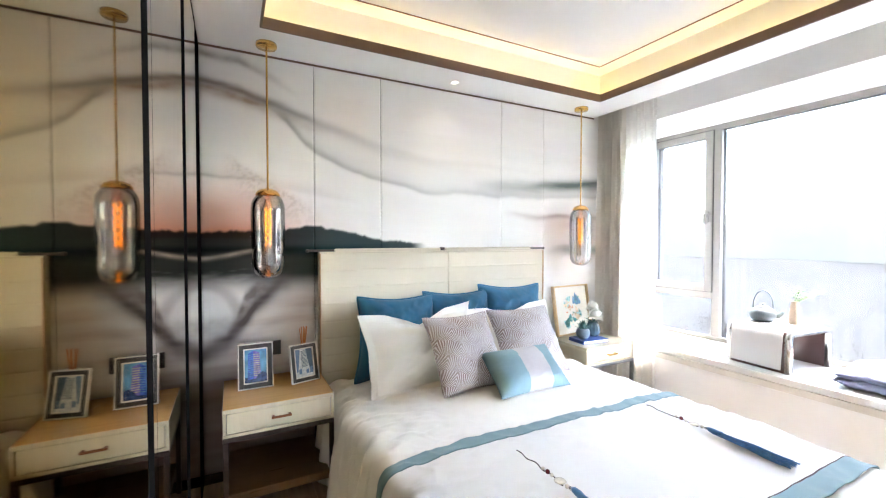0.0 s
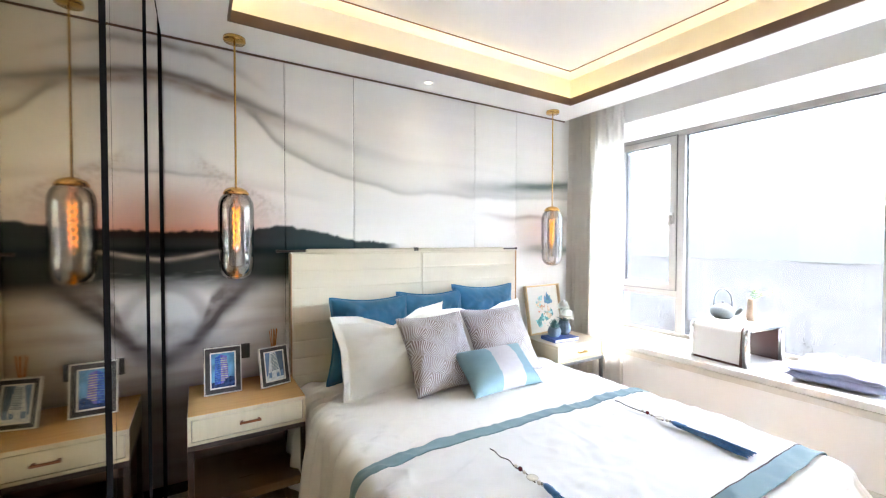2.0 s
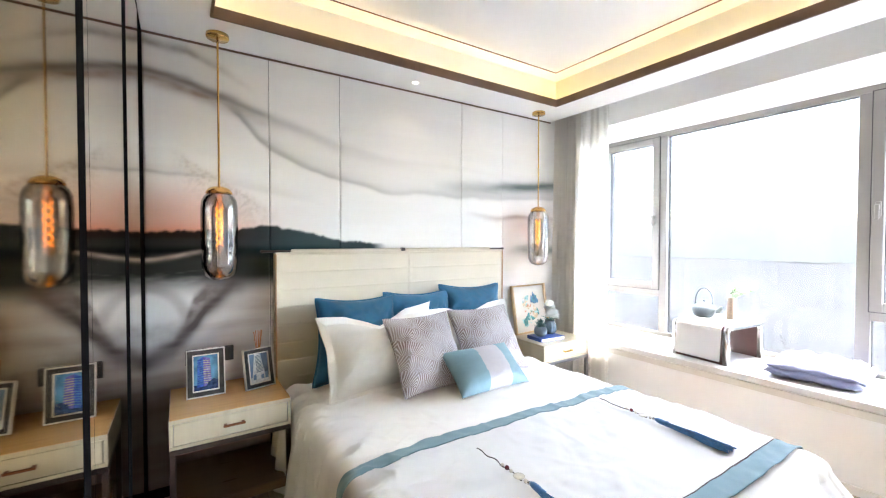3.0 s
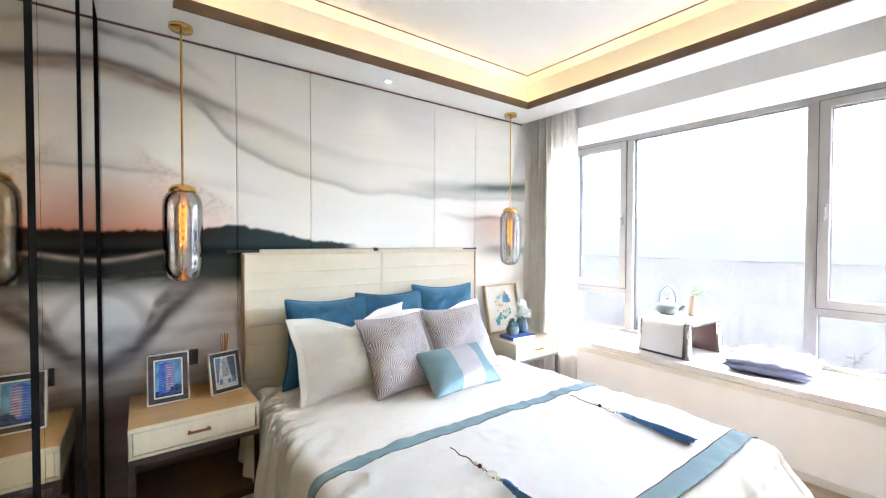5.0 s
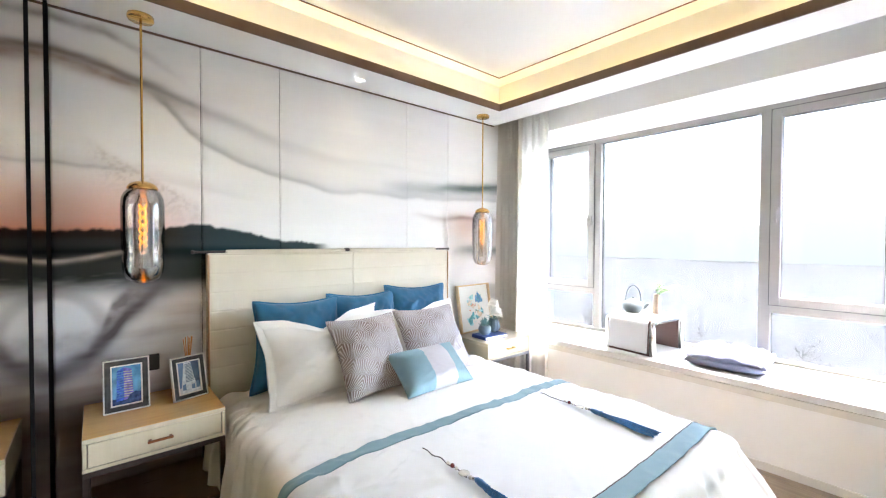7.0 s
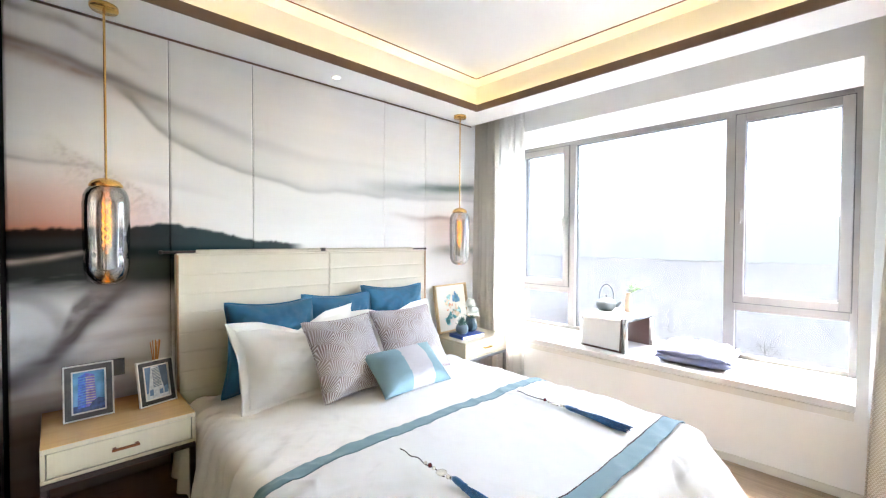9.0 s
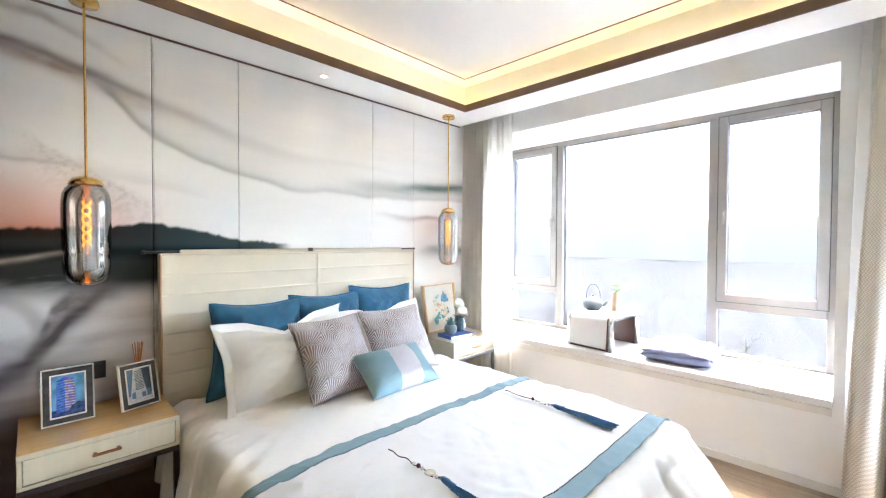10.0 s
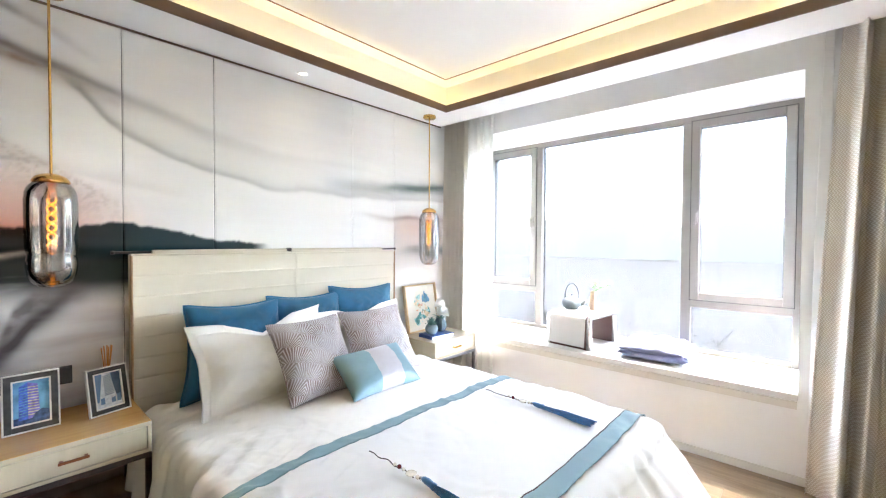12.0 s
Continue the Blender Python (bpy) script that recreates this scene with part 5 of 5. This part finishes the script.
vs_ = thing("flower_vase", (2.752, 2.50, 0.639), "ribbed blue-grey vase with white blossoms", "flower vase")
prof = [(0, 0), (0.036, 0.0), (0.054, 0.02), (0.060, 0.05), (0.054, 0.085), (0.038, 0.11), (0.041, 0.12), (0.036, 0.119), (0.033, 0.108), (0, 0.10)]
bm = lathe(prof, 48)
for v in bm.verts:
    a = math.atan2(v.co.y, v.co.x)
    k = 1 + 0.05 * math.cos(12 * a)
    v.co.x, v.co.y = v.co.x * k, v.co.y * k
part("vase", bm, VASE_BLUE, vs_, "ribbed glazed vase", True)
for fx, fy, fz, fr in ((-0.006, 0.0, 0.245, 0.056), (0.004, -0.026, 0.168, 0.066), (0.035, 0.03, 0.20, 0.046)):
    bm = bmesh.new()
    for i in range(46):
        a, ph = i * 2.399, math.acos(1 - 1.7 * (i + 0.5) / 46)
        d = Vector((math.sin(ph) * math.cos(a), math.sin(ph) * math.sin(a), math.cos(ph)))
        leaf(bm, Vector((fx, fy, fz)) + d * fr * 0.2, Vector((fx, fy, fz)) + d * fr * rnd.uniform(0.85, 1.08), fr * 1.0, -0.7)
    part("blossom", bm, PETAL, vs_, "white many-petalled blossom", True)
    part("stem", tube([(0, 0, 0.09), (fx * 0.6, fy * 0.6, 0.14), (fx, fy, fz - fr * 0.3)], 0.002, 5), LEAF_DARK, vs_)
for i in range(12):
    a = rnd.uniform(0, 6.28)
    bm = bmesh.new()
    leaf(bm, (0.01 * math.cos(a), 0.01 * math.sin(a), 0.115), (0.075 * math.cos(a), 0.06 * math.sin(a), rnd.uniform(0.12, 0.17)), 0.022, 0.4)
    part("leaf", bm, LEAF_DARK, vs_, "", True)

# ---- on the bay sill ----
kt = thing("low_tea_table", (3.585, 1.515, SILL), "low waterfall tea table in dark gloss lacquer with a pale runner", "tea table", turn=-6)
KX, KY, KH, KT = 0.245, 0.205, 0.285, 0.028
prof = []
for cx, cz, a0, a1 in ((-KX + 0.05, KH - 0.05, 180, 90), (KX - 0.05, KH - 0.05, 90, 0)):
    for i in range(9):
        a = radians(a0 + (a1 - a0) * i / 8)
        prof.append((cx + 0.05 * math.cos(a), cz + 0.05 * math.sin(a), math.cos(a), math.sin(a)))
line = [(-KX, 0.0, -1, 0)] + prof + [(KX, 0.0, 1, 0)]


def bent_band(y0, y1, off_out, off_in, first, last):
    bm = bmesh.new()
    rows = []
    for x, z, nx, nz in line[first:last]:
        rows.append([bm.verts.new(p) for p in ((x + nx * off_out, y0, z + nz * off_out), (x + nx * off_out, y1, z + nz * off_out), (x - nx * off_in, y1, z - nz * off_in), (x - nx * off_in, y0, z - nz * off_in))])
    for a, b in zip(rows, rows[1:]):
        for k in range(4):
            bm.faces.new((a[k], a[(k + 1) % 4], b[(k + 1) % 4], b[k]))
    bm.faces.new(rows[0][::-1])
    bm.faces.new(rows[-1])
    return bm


part("table_shell", bent_band(-KY, KY, 0.0, KT, 0, None), BROWN_GLOSS, kt)
for y in (-KY, KY):
    part("metal_edge", bent_band(min(y * 1.02, y * 0.86), max(y * 1.02, y * 0.86), 0.003, KT + 0.003, 0, None), STEEL, kt, "rounded silver edge band", True)
run = thing("table_runner", (3.585, 1.515, SILL + KH), "white runner cloth over the tea table", "runner", turn=-6)
bm = bent_band(-KY + 0.045, KY - 0.030, 0.0075, -0.0035, 0, 18)
for v in bm.verts:
    v.co.z += -KH
    v.co.z = max(v.co.z, -KH + 0.02)
    v.co.y += 0.006 * math.sin(v.co.z * 20)
part("runner_cloth", bm, RUNNER, run)

tp = thing("teapot", (3.60, 1.622, SILL + KH + 0.006), "grey cast iron teapot with an arched handle", "teapot", turn=-70)
part("pot_body", lathe([(0, 0), (0.055, 0.0), (0.060, 0.006), (0.080, 0.026), (0.087, 0.052), (0.082, 0.078), (0.062, 0.098), (0.042, 0.104), (0, 0.104)], 40), TEAPOT_IRON, tp, "", True)
part("lid", lathe([(0.044, 0.1045), (0.042, 0.110), (0.026, 0.117), (0.006, 0.119), (0.006, 0.125), (0.010, 0.130), (0.008, 0.137), (0, 0.139)], 32), TEAPOT_IRON, tp, "", True)
part("spout", tube([(0.074, 0, 0.045), (0.098, 0, 0.056), (0.113, 0, 0.074), (0.122, 0, 0.090)], [0.022, 0.018, 0.014, 0.012], 14), TEAPOT_IRON, tp, "", True)
part("handle", tube([(0.060 * math.cos(a), 0, 0.098 + 0.135 * max(0.0, math.sin(a)) ** 0.8) for a in (math.pi * i / 24 for i in range(25))], 0.0048, 10), TEAPOT_IRON, tp, "arched handle", True)

bv = thing("bud_vase", (3.66, 1.45, SILL + KH + 0.006), "slim beige clay vase with a sprig of green leaves", "vase")
part("vase", lathe([(0, 0), (0.030, 0.0), (0.035, 0.01), (0.034, 0.05), (0.026, 0.12), (0.021, 0.165), (0.022, 0.17), (0.017, 0.17), (0.018, 0.15), (0, 0.14)], 28), CLAY, bv, "", True)
rnd = random.Random(12)
for i in range(7):
    a = rnd.uniform(0, 6.28)
    tip = Vector((0.03 * math.cos(a), -0.03 + rnd.uniform(-0.15, 0.06), rnd.uniform(0.215, 0.27)))
    part("sprig_stem", tube([(0, 0, 0.15), (tip.x * 0.3, tip.y * 0.3, 0.19), tip], 0.0014, 5), LEAF, bv)
    for k in range(7):
        s = 0.4 + 0.1 * k
        b = Vector((tip.x * s, tip.y * s, 0.17 + (tip.z - 0.17) * s))
        bm = bmesh.new()
        e = rnd.uniform(0, 6.28)
        leaf(bm, b, b + Vector((0.036 * math.cos(e), 0.036 * math.sin(e), rnd.uniform(-0.004, 0.022))), 0.024, 0.3)
        part("sprig_leaf", bm, LEAF, bv, "", True)


def folded_pad(at, w, d, h, turn):
    """Folded quilted seat pad: soft crumpled layers, one over the other."""
    t = thing("folded_pad", at, "folded lavender-blue quilted seat pad on the sill", "seat pad", turn=turn)
    for lay, (kx, ky, ox, oy) in enumerate(((1.0, 1.0, 0, 0), (0.94, 0.90, -0.005, 0.012))):
        bm = cushion(w * kx, d * ky, h * 0.66, 20 + lay, 0.03, 40, power=5.0, crumple=1.6)
        bmesh.ops.rotate(bm, verts=bm.verts, cent=(0, 0, 0), matrix=Matrix.Rotation(radians(90), 3, "X"))
        bmesh.ops.translate(bm, verts=bm.verts, vec=(ox, oy, h * (0.31 + 0.30 * lay) + 0.004))
        for v in bm.verts:
            v.co.z = max(v.co.z, 0.0005 + 0.0005 * lay)
        part("pad_layer", bm, PAD, t, "", True)
    part("fold_edge", tube([(-w * 0.44 + w * 0.88 * i / 14, -d * 0.455 + 0.004 * math.sin(i * 1.3), h * 0.50 + 0.003 * math.sin(i)) for i in range(15)], 0.016, 8), PAD, t, "", True)
    for sx, sy in ((-1, 0.3), (1, -0.3), (-0.6, -0.8), (0.7, 0.8)):
        part("tie_loop", tube([(0, 0, h + 0.006), (0.035 * sx, 0.03 * sy - 0.008, h + 0.014), (0.070 * sx, 0.05 * sy, h + 0.007), (0.038 * sx, 0.055 * sy + 0.006, h + 0.008)], [0.006, 0.007, 0.006, 0.004], 6), RUNNER, t, "white cloth tie", True)
    return t


folded_pad((3.585, 0.895, SILL), 0.54, 0.50, 0.125, 5)

# ---- outside ----
GROUND = -16.0
HAZE_GROUND = mat("dry_riverside_ground", (0.125, 0.096, 0.07), 0.95, vary=0.25, scale=0.15, fine=3, bump=0.1)
HAZE_WATER = mat("hazy_river", (0.185, 0.170, 0.147), 0.75, vary=0.06, scale=0.03, fine=0.6, bump=0.05)
# distance haze is mixed into both tree colours as a paler tone
HAZE_TREE = mat("bare_riverside_twigs", (0.19, 0.155, 0.125), 0.9, vary=0.3, scale=2.0)
HAZE_LEAF = mat("haze_paled_foliage", (0.22, 0.20, 0.15), 0.9, vary=0.3, scale=1.0)
structure("ground", box(4.5, 1600, -1500, 1500, GROUND - 1, GROUND), HAZE_GROUND, "dry riverside ground far below")
structure("water", box(70, 432, -1500, 1500, GROUND + 0.02, GROUND + 0.05), HAZE_WATER, "wide hazy river")
structure("path", box(30, 36, -300, 300, GROUND + 0.03, GROUND + 0.12), PLASTER, "pale riverside path")


def far_tree(at, h, seed):
    rnd = random.Random(seed)
    t = thing("riverside_tree", at, "small sparse tree beside the river", "tree", "riverside trees")
    bm = tube([(0, 0, 0), (0.02 * h, 0, 0.3 * h), (0, 0.02 * h, 0.85 * h)], [0.022 * h, 0.016 * h, 0.004 * h], 7)
    ends = []
    for i in range(11):
        a, z = i * 2.4, h * (0.28 + 0.05 * i)
        e = (0.30 * h * math.cos(a) * (1.15 - 0.06 * i), 0.30 * h * math.sin(a) * (1.15 - 0.06 * i), z + 0.22 * h)
        tube([(0, 0, z), (e[0] * 0.5, e[1] * 0.5, z + 0.08 * h), e], [0.009 * h, 0.006 * h, 0.002 * h], 5, bm)
        ends.append(e)
    part("trunk", bm, HAZE_TREE, t)
    bm = bmesh.new()
    for e in ends:
        for k in range(16):
            c = Vector(e) * rnd.uniform(0.75, 1.05) + Vector([rnd.gauss(0, 0.05 * h) for _ in range(3)])
            d = Vector([rnd.uniform(-1, 1) for _ in range(3)]).normalized() * 0.05 * h
            leaf(bm, c, c + d, 0.03 * h, 0.1)
    part("crown", bm, HAZE_LEAF, t)
    return t


rnd = random.Random(21)
first = far_tree((40, 12, GROUND), 6.0, 1)
second = far_tree((44, 22, GROUND), 7.0, 2)
for i in range(90):
    src = (first, second)[i % 2]
    x = rnd.uniform(22, 66)
    copy_thing(src, pose(x, rnd.uniform(-0.15, 1.6) * x, GROUND, 0, 0, rnd.uniform(0, 360)))


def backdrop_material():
    """Far shore that glows: haze painted as pale blue fading to a white sky."""
    m, n, l, b = base_mat("self_lit_haze_shore")
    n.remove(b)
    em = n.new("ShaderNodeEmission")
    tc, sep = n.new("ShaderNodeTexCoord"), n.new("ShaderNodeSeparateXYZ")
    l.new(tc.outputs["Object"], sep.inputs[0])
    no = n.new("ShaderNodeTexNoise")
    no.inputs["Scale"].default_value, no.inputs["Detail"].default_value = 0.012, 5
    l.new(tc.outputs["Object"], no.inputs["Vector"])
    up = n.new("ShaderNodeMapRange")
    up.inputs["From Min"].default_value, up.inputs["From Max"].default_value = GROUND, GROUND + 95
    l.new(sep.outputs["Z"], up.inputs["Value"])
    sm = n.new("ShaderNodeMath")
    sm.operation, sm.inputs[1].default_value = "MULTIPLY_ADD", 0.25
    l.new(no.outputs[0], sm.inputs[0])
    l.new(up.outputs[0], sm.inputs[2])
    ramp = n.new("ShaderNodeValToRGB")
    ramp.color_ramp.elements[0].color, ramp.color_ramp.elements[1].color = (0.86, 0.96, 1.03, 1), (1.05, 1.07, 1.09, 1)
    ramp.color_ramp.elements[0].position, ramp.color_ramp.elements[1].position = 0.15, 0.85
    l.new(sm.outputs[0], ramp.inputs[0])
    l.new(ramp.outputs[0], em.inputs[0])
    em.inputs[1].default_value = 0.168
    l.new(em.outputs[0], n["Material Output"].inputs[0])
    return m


def ridge(x, y0, y1, base, height, seed, name):
    def fn(u, v):
        y = y0 + u * (y1 - y0)
        top = height * (0.55 + 0.8 * noise.noise((y * 0.004, seed, 0)) + 0.25 * noise.noise((y * 0.015, seed, 1)))
        return (x + 60 * v, y, base + v * max(6, top))
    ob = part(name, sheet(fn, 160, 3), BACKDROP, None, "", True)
    return tagged(ob, "self-glowing pale blue hills beyond the river, haze painted in", "hills", kind="structure")


BACKDROP = backdrop_material()
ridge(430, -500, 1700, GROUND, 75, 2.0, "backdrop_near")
# towers share the glowing haze colour of the hills
for y0, y1, top in ((102, 119, 37), (124, 133, 24), (60, 70, 38), (190, 204, 34), (232, 250, 28), (78, 84, 30)):
    tw = thing("far_tower", (425, (y0 + y1) / 2, GROUND), "self-glowing pale tower block beyond the river, haze in its colour", "building", "far towers")
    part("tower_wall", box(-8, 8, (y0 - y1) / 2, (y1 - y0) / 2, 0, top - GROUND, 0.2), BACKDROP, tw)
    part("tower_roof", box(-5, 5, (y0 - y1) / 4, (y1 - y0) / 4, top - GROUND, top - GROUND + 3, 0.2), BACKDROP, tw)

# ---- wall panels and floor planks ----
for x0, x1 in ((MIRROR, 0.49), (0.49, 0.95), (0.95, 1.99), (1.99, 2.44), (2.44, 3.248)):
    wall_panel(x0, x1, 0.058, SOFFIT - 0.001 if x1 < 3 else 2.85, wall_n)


def plank_mesh(w, length):
    bm = box(0.0007, w - 0.0007, 0.0007, length - 0.0007, -0.011, 0.0, 0.0012, 1)
    return mesh_of("plank", bm, FLOOR_WOOD)


PW, PL = 0.145, 1.10
full = plank_mesh(PW, PL)
for i in range(24):
    x = -0.16 + i * PW
    w = min(PW, WALL_E - 0.012 - x)
    if w < 0.01:
        break
    y = WALL_S - (i * 0.43 % PL)
    while y < WALL_N:
        a, b = max(y, WALL_S), min(y + PL, WALL_N - 0.026)
        if b - a > 0.05:
            me = full if b - a > PL - 0.001 and w == PW else plank_mesh(w, b - a)
            ob = new("plank", me)
            ob.location = (x, a, 0)
            ob.parent = floor
        y += PL
